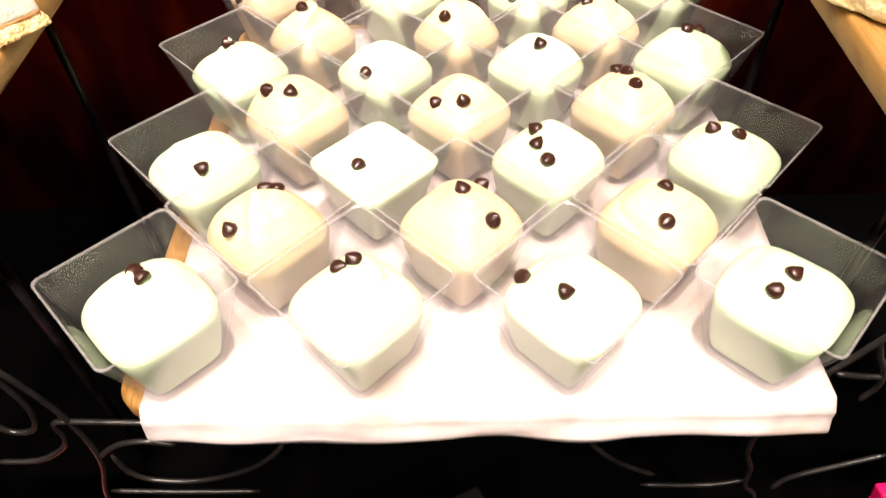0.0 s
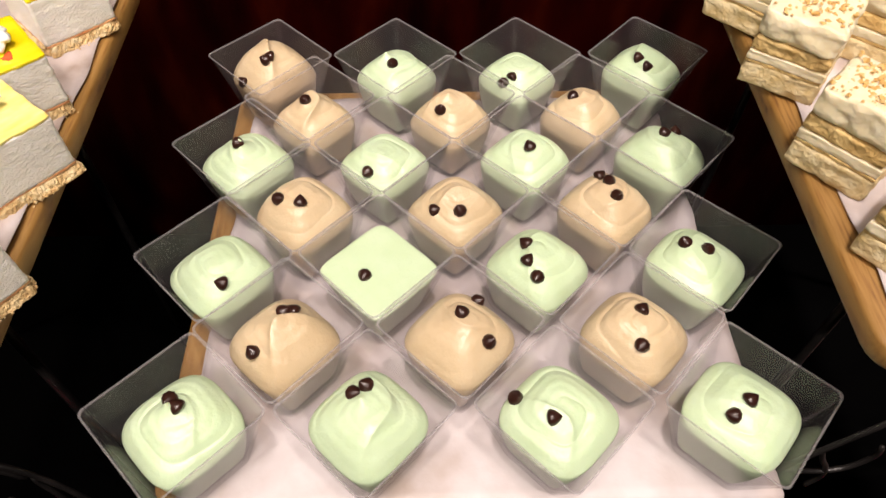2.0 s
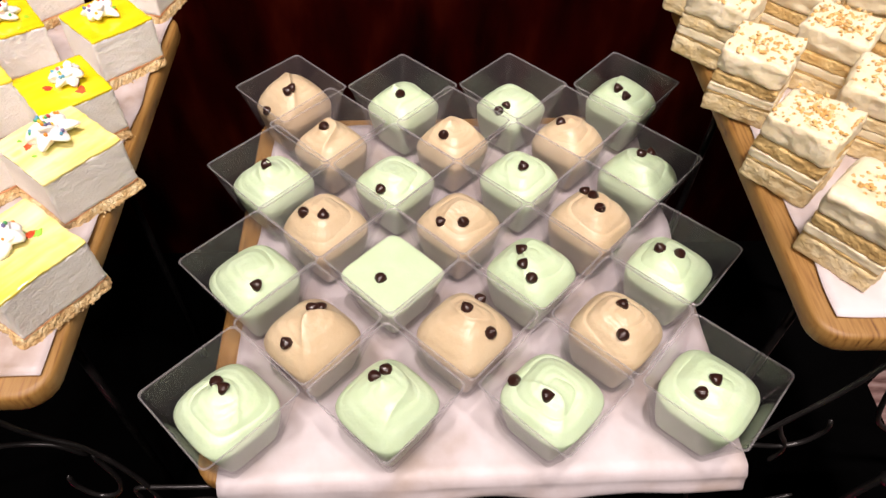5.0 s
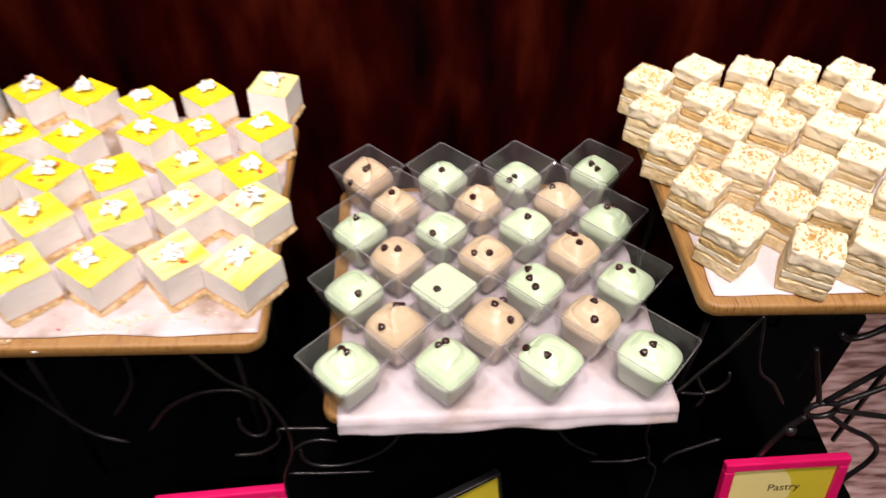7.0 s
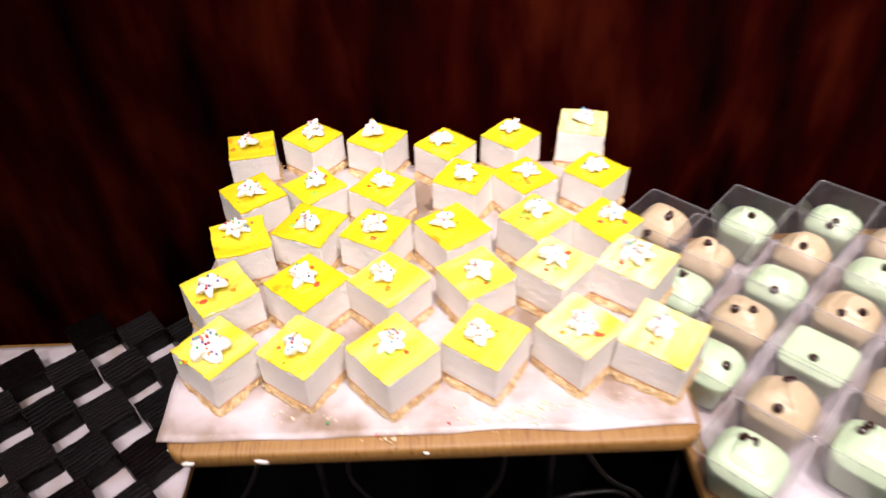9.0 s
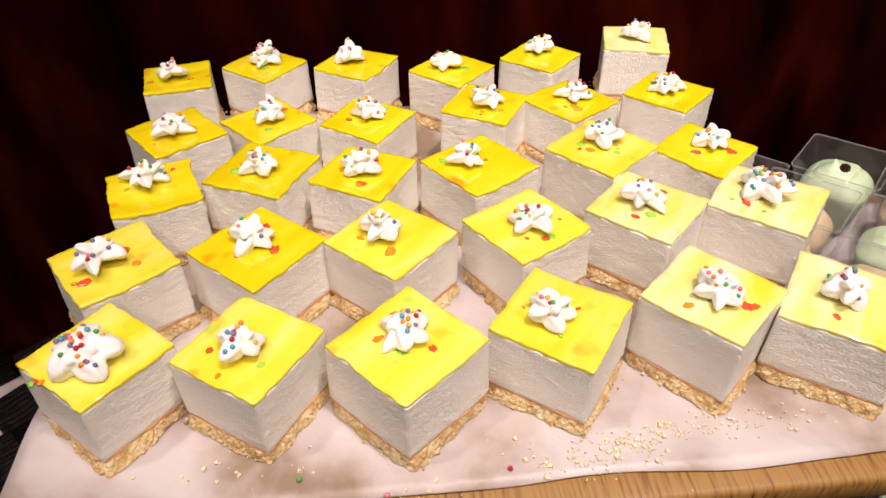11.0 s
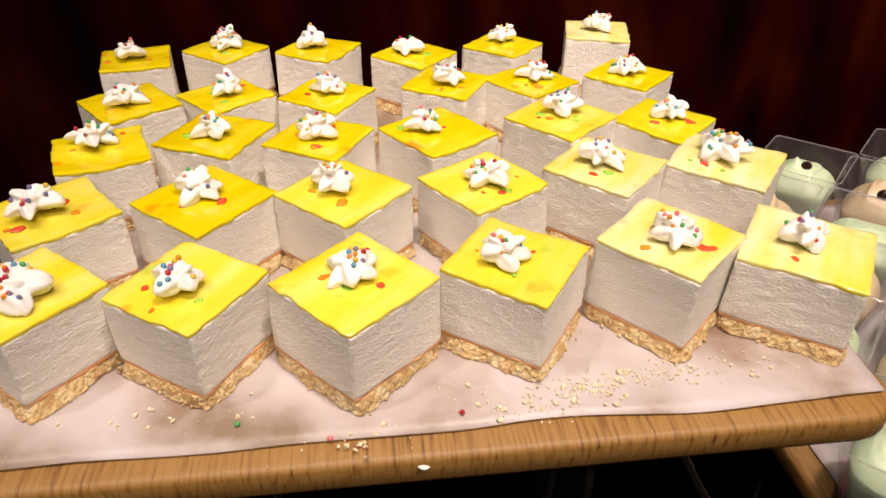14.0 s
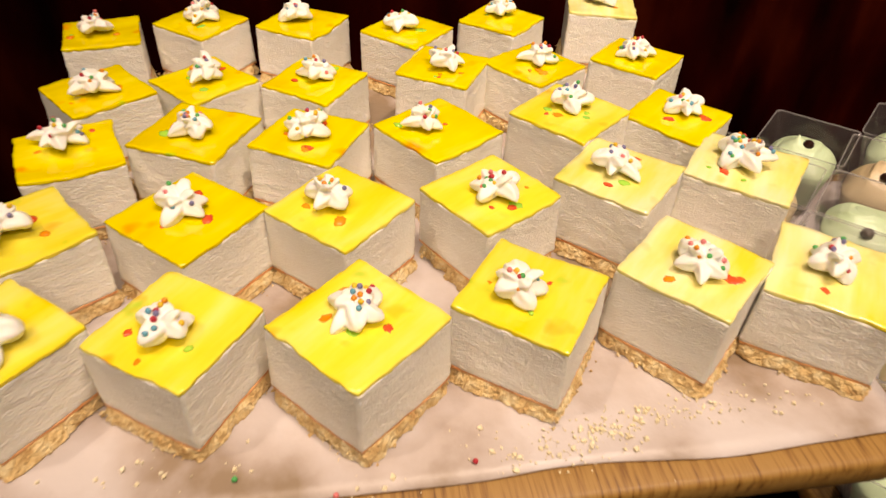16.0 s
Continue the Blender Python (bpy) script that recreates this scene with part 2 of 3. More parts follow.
def smooth_line(points, steps=6):
    """Catmull-Rom through the points."""
    p = [Vector(q) for q in points]
    p = [p[0] * 2 - p[1], *p, p[-1] * 2 - p[-2]]
    out = []
    for i in range(1, len(p) - 2):
        for k in range(steps):
            t = k / steps
            out.append(0.5 * (2 * p[i] + (p[i + 1] - p[i - 1]) * t + (2 * p[i - 1] - 5 * p[i] + 4 * p[i + 1] - p[i + 2]) * t * t
                              + (3 * p[i] - p[i - 1] - 3 * p[i + 1] + p[i + 2]) * t ** 3))
    return out + [p[-2]]


def tube(points, radius, sides=8, steps=6, taper=False):
    line = smooth_line(points, steps) if len(points) > 2 else [Vector(q) for q in points]
    rings = []
    for i, c in enumerate(line):
        d = (line[min(i + 1, len(line) - 1)] - line[max(i - 1, 0)]).normalized()
        a = d.cross(Vector((0, 1, 0)) if abs(d.y) < 0.9 else Vector((1, 0, 0))).normalized()
        b = d.cross(a)
        r = radius * (0.55 if taper and i in (0, len(line) - 1) else 1)
        rings.append([tuple(c + r * (math.cos(2 * math.pi * k / sides) * a + math.sin(2 * math.pi * k / sides) * b)) for k in range(sides)])
    return mesh_of("tube", *loft(rings))


WARP = [Vector((0, 0, 0))]


def rough_block(half, z0, z1, cuts, amp, seed, top_amp=0.0, freq=180.0, round_edge=0.0015, flare=0.0):
    """A cut square slice: a box whose faces wander, with softened edges."""
    bm = bmesh.new()
    bmesh.ops.create_cube(bm, size=2)
    bmesh.ops.subdivide_edges(bm, edges=bm.edges[:], cuts=cuts, use_grid_fill=True)
    hz = (z1 - z0) / 2
    off = Vector((seed * 3.17, seed * 1.71, seed * 0.93))
    for v in bm.verts:
        p = Vector((v.co.x * half, v.co.y * half, v.co.z * hz))
        lim = Vector((half - round_edge, half - round_edge, max(hz - round_edge, hz * 0.3)))
        core = Vector([max(-l, min(l, c)) for c, l in zip(p, lim)])
        d = p - core
        if d.length > 1e-9:
            p = core + d.normalized() * min(d.length, round_edge if hz > round_edge else d.length)
        q = p * freq + off
        w = noise.noise_vector(q) + 0.5 * noise.noise_vector(q * 2.3)
        side = max(abs(v.co.x), abs(v.co.y)) > 0.99
        p.x += w.x * amp * (1 if side else 0.2) + p.x * flare * (-v.co.z)
        p.y += w.y * amp * (1 if side else 0.2) + p.y * flare * (-v.co.z)
        p.z += w.z * (top_amp if v.co.z > 0.99 else amp * 0.3 if v.co.z > -0.99 else 0)
        p.z += z0 + hz
        bend = noise.noise_vector(Vector((p.x * 42, p.y * 42, p.z * 25)) + WARP[0])
        p.x += 0.0009 * bend.x
        p.y += 0.0009 * bend.y
        p.z += 0.0010 * bend.z * min(1, max(0, p.z) / 0.03) ** 1.5
        v.co = p
    for f in bm.faces:
        f.smooth = True
    return bm


def ball(radius, squash=1.0, u=8, v=5):
    bm = bmesh.new()
    bmesh.ops.create_uvsphere(bm, u_segments=u, v_segments=v, radius=radius, matrix=Matrix.Diagonal((1, 1, squash, 1)))
    for f in bm.faces:
        f.smooth = True
    me = bpy.data.meshes.new("ball")
    bm.to_mesh(me)
    bm.free()
    return me


# ---- setting ----
def structure(name, me, material, label=""):
    ob = part(name, me, material)
    return tagged(ob, label, kind="structure")


WY = 0.36
structure("floor", box(-3, 3, -3, 3, -0.1, 0), CARPET, "reddish brown striped carpet floor")
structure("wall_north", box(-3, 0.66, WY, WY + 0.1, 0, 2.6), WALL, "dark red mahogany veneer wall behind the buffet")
structure("wall_east", box(3, 3.1, -3, 3, 0, 2.6), ROOM)
structure("wall_west", box(-3.1, -3, -3, 3, 0, 2.6), ROOM)
structure("wall_south", box(-3, 3, -3.1, -3, 0, 2.6), ROOM)
structure("wall_far", box(-3, 3, 3, 3.1, 0, 2.6), ROOM)
structure("ceiling", box(-3.1, 3.1, -3.1, 3.1, 2.6, 2.7), ROOM)

# ---- buffet table under a black cloth, notched beside the walkway ----
TABLE = 0.60
table = thing("buffet_table", pose(0, 0, 0), "long buffet table under a plain black floor-length cloth", "table")
edge = [(-1.7, -0.2), (0.43, -0.2), (0.426, 0.05), (0.431, 0.160), (0.51, 0.236), (0.577, 0.256), (0.61, 0.35), (-1.7, 0.35)]
part("tabletop", prism([(x * 0.995, y * 0.995) for x, y in edge], TABLE - 0.035, TABLE - 0.004), CLOTH, table)


def skirt():
    loop = []
    for (x0, y0), (x1, y1) in zip(edge, edge[1:] + edge[:1]):
        n = max(2, int(math.hypot(x1 - x0, y1 - y0) / 0.02))
        loop += [(x0 + (x1 - x0) * i / n, y0 + (y1 - y0) * i / n) for i in range(n)]
    rings = []
    for z, k in ((0.004, 1.0), (0.2, 0.8), (0.4, 0.5), (TABLE - 0.01, 0.05), (TABLE, 0.0)):
        ring = []
        for i, (x, y) in enumerate(loop):
            w = 0.008 * k * math.sin(i * 1.1 + 0.6 * math.sin(i * 0.37))
            ring.append((x - w, max(min(y - w, WY - 0.012), -0.3), z))
        rings.append(ring)
    return mesh_of("skirt", *loft(rings))


part("tablecloth", skirt(), CLOTH, table, "black floor-length table cloth with soft folds")


# ---- serving boards with paper ----


def board(m, w, d, thick, label):
    """A wooden board whose top face lies at local z = 0, its front left corner at the origin."""
    b = thing("serving_board", m, label, "serving board", "boards of the buffet")
    r, c = 0.014, 5
    ring = []
    for cx, cy, a0 in ((w - r, d - r, 0), (r, d - r, 90), (r, r, 180), (w - r, r, 270)):
        ring += [(cx + r * math.cos(radians(a0 + 90 * i / c)), cy + r * math.sin(radians(a0 + 90 * i / c))) for i in range(c + 1)]
    rings = []
    for ins, z in ((0.003, -thick), (0.0008, -thick + 0.0008), (0, -thick + 0.003), (0, -0.0022), (0.0007, -0.0007), (0.0022, 0)):
        rings.append([(w / 2 + (x - w / 2) * (1 - 2 * ins / w), d / 2 + (y - d / 2) * (1 - 2 * ins / d), z) for x, y in ring])
    part("plank", mesh_of("plank", *loft(rings)), WOOD, b)
    return b


def paper(m, x0, x1, y0, y1, seed, label, drape=0.0, wave=0.0012, material=None):
    """A sheet of baking paper with wandering edges; drape: how far it hangs over the front."""
    nx, ny, nd = 60, 50, 8 if drape else 0
    verts = []
    for layer in (0, 1):
        for j in range(-nd, ny + 1):
            for i in range(nx + 1):
                u, v = i / nx, max(j, 0) / ny
                x = x0 + (x1 - x0) * u
                y = y0 + (y1 - y0) * v
                z = 0.0008
                n1 = noise.noise(Vector((x * 14, y * 14, seed)))
                n2 = noise.noise(Vector((x * 55, y * 55, seed + 5)))
                rim = max(0, 1 - min(u, 1 - u, (1 - v)) * 12)
                z += (0.0004 * n2 + 0.0005 * max(n1, 0)) + rim * wave * max(0, n1 + 0.4)
                if i in (0, nx):
                    x += 0.0025 * noise.noise(Vector((y * 30, seed, 1)))
                if j == ny or (j == 0 and not nd):
                    y += 0.0035 * noise.noise(Vector((x * 18, seed, 2)))
                if j < 0:
                    t = -j / nd
                    y -= 0.003 * min(1, t * 4) + 0.004 * t * (1 + noise.noise(Vector((x * 22, t * 2, seed))))
                    z -= drape * t * (1 + 0.12 * noise.noise(Vector((x * 9, seed, 4))))
                verts.append((x, y, z + 0.0004 * layer if j >= 0 else z))
                if j < 0 and layer:
                    verts[-1] = (x, y - 0.0005, z)
    row, rows = nx + 1, ny + 1 + nd
    lay = row * rows
    faces = []
    for j in range(rows - 1):
        for i in range(nx):
            a = j * row + i
            faces.append([a, a + 1, a + row + 1, a + row])
            faces.append([lay + a, lay + a + 1, lay + a + row + 1, lay + a + row])
    for j in range(rows - 1):
        for i in (0, nx):
            a = j * row + i
            faces.append([a, a + row, lay + a + row, lay + a])
    for i in range(nx):
        for j in (0, rows - 1):
            a = j * row + i
            faces.append([a, a + 1, lay + a + 1, lay + a])
    ob = part("baking_paper", mesh_of("paper", verts, faces), material or PAPER, m=m)
    return tagged(ob, label, "baking paper", "papers on the boards")


def left_top(x, y):
    """Height of the cheesecake board's paper: it leans a little forward and to the side."""
    return 0.9641 - 0.02619 * (x + 0.34) + 0.01571 * y


LEAN = pose(0, 0, 0, 0.9, 1.5, 0)
LEFT = Matrix.Translation((-0.494, -0.0305, left_top(-0.494, -0.0305) - 0.0013)) @ LEAN @ pose(0, 0, 0, 0, 0, -0.2)
MID = pose(-0.152, -0.024, 0.8445)
RIGHT = pose(0.150, -0.017, 0.9645, 0, 0, -1.6)
DARK = Matrix.Translation((-0.95, -0.003, 0.714)) @ pose(0, 0, 0, 0, 0, -1.5)
THICK = 0.0128
board(LEFT, 0.312, 0.283, THICK, "light wooden serving board carrying lemon cheesecake squares")
board(MID, 0.306, 0.308, THICK, "light wooden serving board carrying rows of mousse cups")
board(RIGHT, 0.330, 0.292, THICK, "light wooden serving board carrying praline sponge squares")
board(DARK, 0.362, 0.315, THICK, "light wooden serving board carrying dark chocolate squares")
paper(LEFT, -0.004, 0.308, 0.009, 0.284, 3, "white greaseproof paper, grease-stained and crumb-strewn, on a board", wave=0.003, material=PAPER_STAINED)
paper(MID, 0.013, 0.309, -0.001, 0.296, 8, "white greaseproof paper hanging over the board's front", drape=0.019)
paper(RIGHT, 0.010, 0.325, 0.011, 0.285, 12, "white greaseproof paper under praline squares")
paper(DARK, 0.006, 0.363, 0.006, 0.308, 17, "white greaseproof paper under chocolate squares")

# ---- wrought iron stands under the boards ----


def stand(label, w0, w1, d0, d1, under, scrolls, rail=None):
    """Four legs and four rails that carry a board whose underside lies at under(x, y); flat scrolls in front."""
    s = thing("iron_stand", pose(0, 0, 0), label, "display stand", "iron stands of the buffet")
    r = 0.003
    for x in (w0, w1):
        for y in (d0 + 0.07, d1):
            part("leg", tube([(x, y, TABLE), (x, y, under(x, y) - r)], r), IRON, s)
        part("side_rail", tube([(x, d0, under(x, d0) - r), (x, d1, under(x, d1) - r)], r), IRON, s)
    part("front_rail", tube([(w0, d0, under(w0, d0) - r), (w1, d0, under(w1, d0) - r)], r), IRON, s)
    part("back_rail", tube([(w0, d1, under(w0, d1) - r), (w1, d1, under(w1, d1) - r)], r), IRON, s)
    if rail:
        part("low_rail", tube([(w0, d0, rail), (w1, d0, rail)], 0.0022), IRON, s)
    for line in scrolls:
        part("scroll", tube([(x, -0.012, z) for x, z in line], 0.0015, taper=True), IRON, s)
    return s


left_scrolls = [
    [(-0.257, 0.947), (-0.229, 0.892), (-0.205, 0.868), (-0.192, 0.834), (-0.187, 0.799), (-0.190, 0.765), (-0.203, 0.722), (-0.206, 0.66), (-0.203, 0.602)],
    [(-0.307, 0.818), (-0.283, 0.851), (-0.253, 0.871), (-0.222, 0.874), (-0.206, 0.859)],
    [(-0.227, 0.832), (-0.227, 0.817), (-0.220, 0.803), (-0.208, 0.805), (-0.201, 0.825), (-0.204, 0.859)],
    [(-0.294, 0.947), (-0.299, 0.897), (-0.311, 0.871), (-0.329, 0.845)],
    [(-0.440, 0.951), (-0.464, 0.896), (-0.485, 0.870), (-0.501, 0.834)],
    [(-0.390, 0.950), (-0.395, 0.908), (-0.380, 0.870), (-0.371, 0.848), (-0.356, 0.817), (-0.330, 0.800)],
    [(-0.188, 0.812), (-0.196, 0.810), (-0.197, 0.795), (-0.204, 0.783), (-0.221, 0.771), (-0.242, 0.770)],
]
stand("black wrought iron scroll stand under the cheesecake board", -0.44, -0.245, 0.0, 0.21, lambda x, y: left_top(x, y) - 0.0014 - THICK, left_scrolls)
mid_scrolls = [
    [(-0.190, 0.812), (-0.173, 0.811), (-0.150, 0.809)],
    [(-0.188, 0.774), (-0.178, 0.784), (-0.169, 0.789), (-0.157, 0.790), (-0.145, 0.786)],
    [(-0.181, 0.776), (-0.179, 0.755), (-0.168, 0.744), (-0.143, 0.743), (-0.115, 0.756), (-0.096, 0.776), (-0.085, 0.800)],
    [(-0.198, 0.731), (-0.160, 0.728), (-0.115, 0.727)],
    [(0.100, 0.727), (0.137, 0.725), (0.157, 0.731)],
    [(0.060, 0.790), (0.069, 0.773), (0.084, 0.755), (0.105, 0.740)],
]
stand("low black wrought iron stand under the mousse board", -0.135, 0.135, 0.0, 0.26, lambda x, y: 0.8443 - THICK, mid_scrolls, rail=0.805)
right_scrolls = [
    [(0.145, 0.800), (0.148, 0.767), (0.156, 0.746), (0.160, 0.723), (0.171, 0.704), (0.174, 0.65), (0.172, 0.602)],
    [(0.145, 0.800), (0.150, 0.818), (0.157, 0.839), (0.164, 0.853), (0.172, 0.870), (0.190, 0.905), (0.205, 0.946)],
    [(0.171, 0.868), (0.177, 0.855), (0.183, 0.845), (0.186, 0.832), (0.183, 0.819)],
    [(0.163, 0.843), (0.180, 0.840), (0.194, 0.844), (0.201, 0.858), (0.199, 0.871)],
    [(0.205, 0.946), (0.223, 0.876), (0.244, 0.851), (0.265, 0.818)],
    [(0.223, 0.760), (0.202, 0.747), (0.182, 0.733), (0.176, 0.718)],
]
stand("black wrought iron scroll stand under the praline board", 0.215, 0.44, 0.0, 0.25, lambda x, y: 0.9643 - THICK, right_scrolls)
stand("low black iron stand under the chocolate board", -0.92, -0.62, 0.03, 0.28, lambda x, y: 0.7138 - THICK, [])

# ---- iron basket with spokes round a ring, beside the walkway ----
basket = thing("iron_rack", pose(0, 0, 0), "black wrought iron rack with spokes round a ring", "rack")
ring_line = [(0.320 + 0.0150 * math.cos(a * math.pi / 8), 0.0, 0.785 + 0.0118 * math.sin(a * math.pi / 8)) for a in range(17)]
part("ring", tube(ring_line, 0.0030, steps=2), IRON, basket)
for line in ([(0.312, 0.799), (0.298, 0.832), (0.282, 0.868), (0.276, 0.884)], [(0.318, 0.799), (0.350, 0.845), (0.385, 0.885)],
             [(0.330, 0.792), (0.365, 0.818), (0.43, 0.862)], [(0.333, 0.784), (0.385, 0.769), (0.45, 0.752)],
             [(0.330, 0.776), (0.360, 0.750), (0.393, 0.727), (0.413, 0.701), (0.414, 0.674), (0.404, 0.640), (0.40, 0.602)],
             [(0.308, 0.776), (0.296, 0.750), (0.286, 0.700), (0.284, 0.602)], [(0.289, 0.904), (0.300, 0.896), (0.318, 0.902), (0.34, 0.925)]):
    part("spoke", tube([(x, 0.0, z) for x, z in line], 0.0029), IRON, basket)


part("finial", ball(0.0062, 1.0, 14, 10), IRON, basket, "", pose(0.300, -0.001, 0.752))


# ---- sign holders ----
def sign(m, w, h, frame_mat, label, word="", pale=True, t=0.011):
    s = thing("sign_holder", m, label, "sign", "signs before the boards")
    dpt = 0.010
    bars = [(-w / 2, w / 2, h - t, h), (-w / 2, w / 2, 0, t), (-w / 2, -w / 2 + t, t + 0.0004, h - t - 0.0004), (w / 2 - t, w / 2, t + 0.0004, h - t - 0.0004)]
    for x0, x1, z0, z1 in bars:
        part("frame_bar", box(x0, x1, 0, dpt, z0, z1, 0.0018), frame_mat, s)
    card = part("card", box(-w / 2 + t - 0.001, w / 2 - t + 0.001, 0.004, 0.006, t - 0.001, h - t + 0.001), YELLOW_CARD, s)
    if pale:
        n = 28
        r, cx, cz = w * 0.30, -w * 0.20, h * 0.55
        pts = [(max(-w / 2 + t, cx + r * math.cos(2 * math.pi * i / n)), min(h - t, cz + r * 1.1 * math.sin(2 * math.pi * i / n))) for i in range(n)]
        part("print", mesh_of("disc", *loft([[(x, 0.0036, z) for x, z in pts], [(x, 0.0039, z) for x, z in pts]]), smooth=False), PALE_CARD, card)
    if word:
        cu = bpy.data.curves.new("word", "FONT")
        cu.body, cu.size, cu.extrude, cu.align_x = word, 0.0145, 0.0001, "CENTER"
        tmp = bpy.data.objects.new("word", cu)
        scene.collection.objects.link(tmp)
        me = bpy.data.meshes.new_from_object(tmp.evaluated_get(bpy.context.evaluated_depsgraph_get()))
        bpy.data.objects.remove(tmp)
        me.materials.clear()
        part("lettering", me, INK, card, "", pose(0.004, 0.0034, h - 0.046, 90, 0, 0))
    return s


def leaning(x, y, yaw, lean=-14):
    return pose(x, y, TABLE, 0, 0, yaw) @ pose(0, 0, 0, lean, 0, 0)


sign(leaning(-0.270, -0.040, 3), 0.130, 0.101, PINK, "pink framed sign with a yellow card on the table")
sign(leaning(0.314, -0.038, 1), 0.134, 0.109, PINK, "pink framed sign with a yellow card lettered Pastry", "Pastry")
sign(leaning(-0.030, -0.058, 24), 0.118, 0.110, BLACK_PLASTIC, "black framed sign with a yellow card lettered Mousse", "Mousse", False, 0.004)

# ---- mousse cups ----
CUP_H = 0.0545


def rounded_square(h, z, r=0.0035, c=4):
    r = min(r, h * 0.5)
    ring = []
    for sx, sy, a0 in ((1, 1, 0), (-1, 1, 90), (-1, -1, 180), (1, -1, 270)):
        ring += [(sx * (h - r) + r * math.cos(radians(a0 + 90 * i / c)), sy * (h - r) + r * math.sin(radians(a0 + 90 * i / c)), z) for i in range(c + 1)]
    return ring


def cup_mesh():
    rings = [rounded_square(h, z) for h, z in ((0.0166, 0), (0.0174, 0.0008), (0.0292, 0.0534), (0.0284, 0.0534), (0.0166, 0.0042), (0.0158, 0.0034))]
    return mesh_of("cup", *loft(rings), smooth=False)


def rim_mesh():
    rings = [rounded_square(h, z) for h, z in ((0.0289, 0.0536), (0.0293, 0.0536), (0.0297, 0.0539), (0.0298, CUP_H - 0.0002), (0.0296, CUP_H), (0.0291, CUP_H), (0.0289, CUP_H - 0.0002), (0.0289, 0.0536))]
    return mesh_of("rim", *loft(rings, False), smooth=False)


CUP_MESH, RIM_MESH = cup_mesh(), rim_mesh()


def super_r(theta, n):
    return 1 / (abs(math.cos(theta)) ** n + abs(math.sin(theta)) ** n) ** (1 / n)


class Mound:
    """The filling of one cup: square below where the cup shapes it, a swirled heap above."""

    def __init__(self, seed, fill, top, peak, swirl, flat):
        rnd = random.Random(seed)
        self.seed, self.fill, self.top_z, self.peak, self.swirl, self.flat = seed, fill, top, peak, swirl, flat
        self.crisp = rnd.random() < 0.6
        self.phase, self.turn = rnd.uniform(0, 6.28), rnd.choice((1, -1))
        self.fold_at, self.fold_way, self.fold_up = rnd.uniform(-0.45, 0.15), rnd.uniform(0, 6.28), rnd.uniform(0.0026, 0.0052)
        self.lean = (rnd.uniform(-0.1, 0.1), rnd.uniform(-0.1, 0.1))

    def side(self, z):
        return 0.0161 + (0.0280 - 0.0161) * (z - 0.0040) / 0.048

    def edge(self, theta):
        return self.side(self.fill) * 1.0 * super_r(theta, 7 if self.flat else 3.4)

    def height(self, x, y):
        theta = math.atan2(y, x)
        rho = min(1.0, math.hypot(x, y) / self.edge(theta))
        dome = (1 - rho ** (6 if self.flat else 2.2)) ** (0.9 if self.flat else 0.8)
        z = self.fill + (self.top_z - self.fill) * dome * (1 + (self.lean[0] * x + self.lean[1] * y) / 0.02 * rho)
        if not self.flat:
            # the piped coil: rounded turns with a crisp seam, sinking towards the wall
            saw = (self.swirl * rho - self.turn * theta / (2 * math.pi) + self.phase + 0.12 * noise.noise(Vector((x * 60, y * 60, self.seed)))) % 1.0
            coil = math.sin(math.pi * saw) ** 0.55
            deep = 0.0016 if self.crisp else 0.0008
            z += deep * (coil - 0.7) * min(1, rho * 2.2) * (1 - rho ** 6)
            fine = math.sin((self.swirl * 3 * rho - self.turn * theta / (2 * math.pi) + self.phase) * 2 * math.pi)
            z += 0.00012 * fine * min(1, rho * 3) * (1 - rho ** 8)
            z += 0.0022 * noise.noise(Vector((x * 42, y * 42, self.seed))) * (1 - rho ** 3)
            along = (-x * math.sin(self.fold_way) + y * math.cos(self.fold_way)) / 0.024
            across = (x * math.cos(self.fold_way) + y * math.sin(self.fold_way)) / 0.024 - self.fold_at - 0.55 * along ** 2 - 0.10 * math.sin(along * 4 + self.phase)
            z += self.fold_up * (0.45 if self.crisp else 0.9) * (math.exp(-across / 0.38) if across > 0 else math.exp(across / 0.07)) * (1 - rho ** 2)
        z += 0.00022 * noise.noise(Vector((x * 230, y * 230, self.seed + 9))) * (1 - rho ** 4)
        px, py, ph = self.peak
        d = math.hypot(x - px, y - py)
        z += ph * math.exp(-(d / 0.0036) ** 1.2)
        return z

    def mesh(self, n=108, rows=56):
        rings = []
        for z in [0.0040, 0.006] + [0.006 + (self.fill - 0.006) * i / 5 for i in range(1, 5)]:
            k = (z - 0.004) / (self.fill - 0.004)
            ex = 9 - (2 if self.flat else 5.6) * k ** 1.2
            r = self.side(z) * (0.97 if z < 0.005 else 0.99)
            rings.append([(r * super_r(t, ex) * math.cos(t), r * super_r(t, ex) * math.sin(t), z) for t in (2 * math.pi * i / n for i in range(n))])
        for j in range(rows):
            rho = (1 - j / rows) ** 0.8
            rho = max(rho, 0.012)
            ring = []
            for i in range(n):
                t = 2 * math.pi * i / n
                r = self.edge(t) * rho
                x, y = r * math.cos(t), r * math.sin(t)
                ring.append((x, y, self.height(x, y)))
            rings.append(ring)
        return mesh_of("mousse", *loft(rings))


def chip_mesh():
    prof = ((0.0025, 0), (0.0037, 0.0007), (0.0040, 0.0018), (0.0035, 0.0033), (0.0022, 0.0049), (0.0009, 0.0061), (0.0002, 0.0066))
    n = 10
    return mesh_of("chip", *loft([[(r * math.cos(2 * math.pi * i / n), r * math.sin(2 * math.pi * i / n), z) for i in range(n)] for r, z in prof]))


CHIP_MESH = chip_mesh()

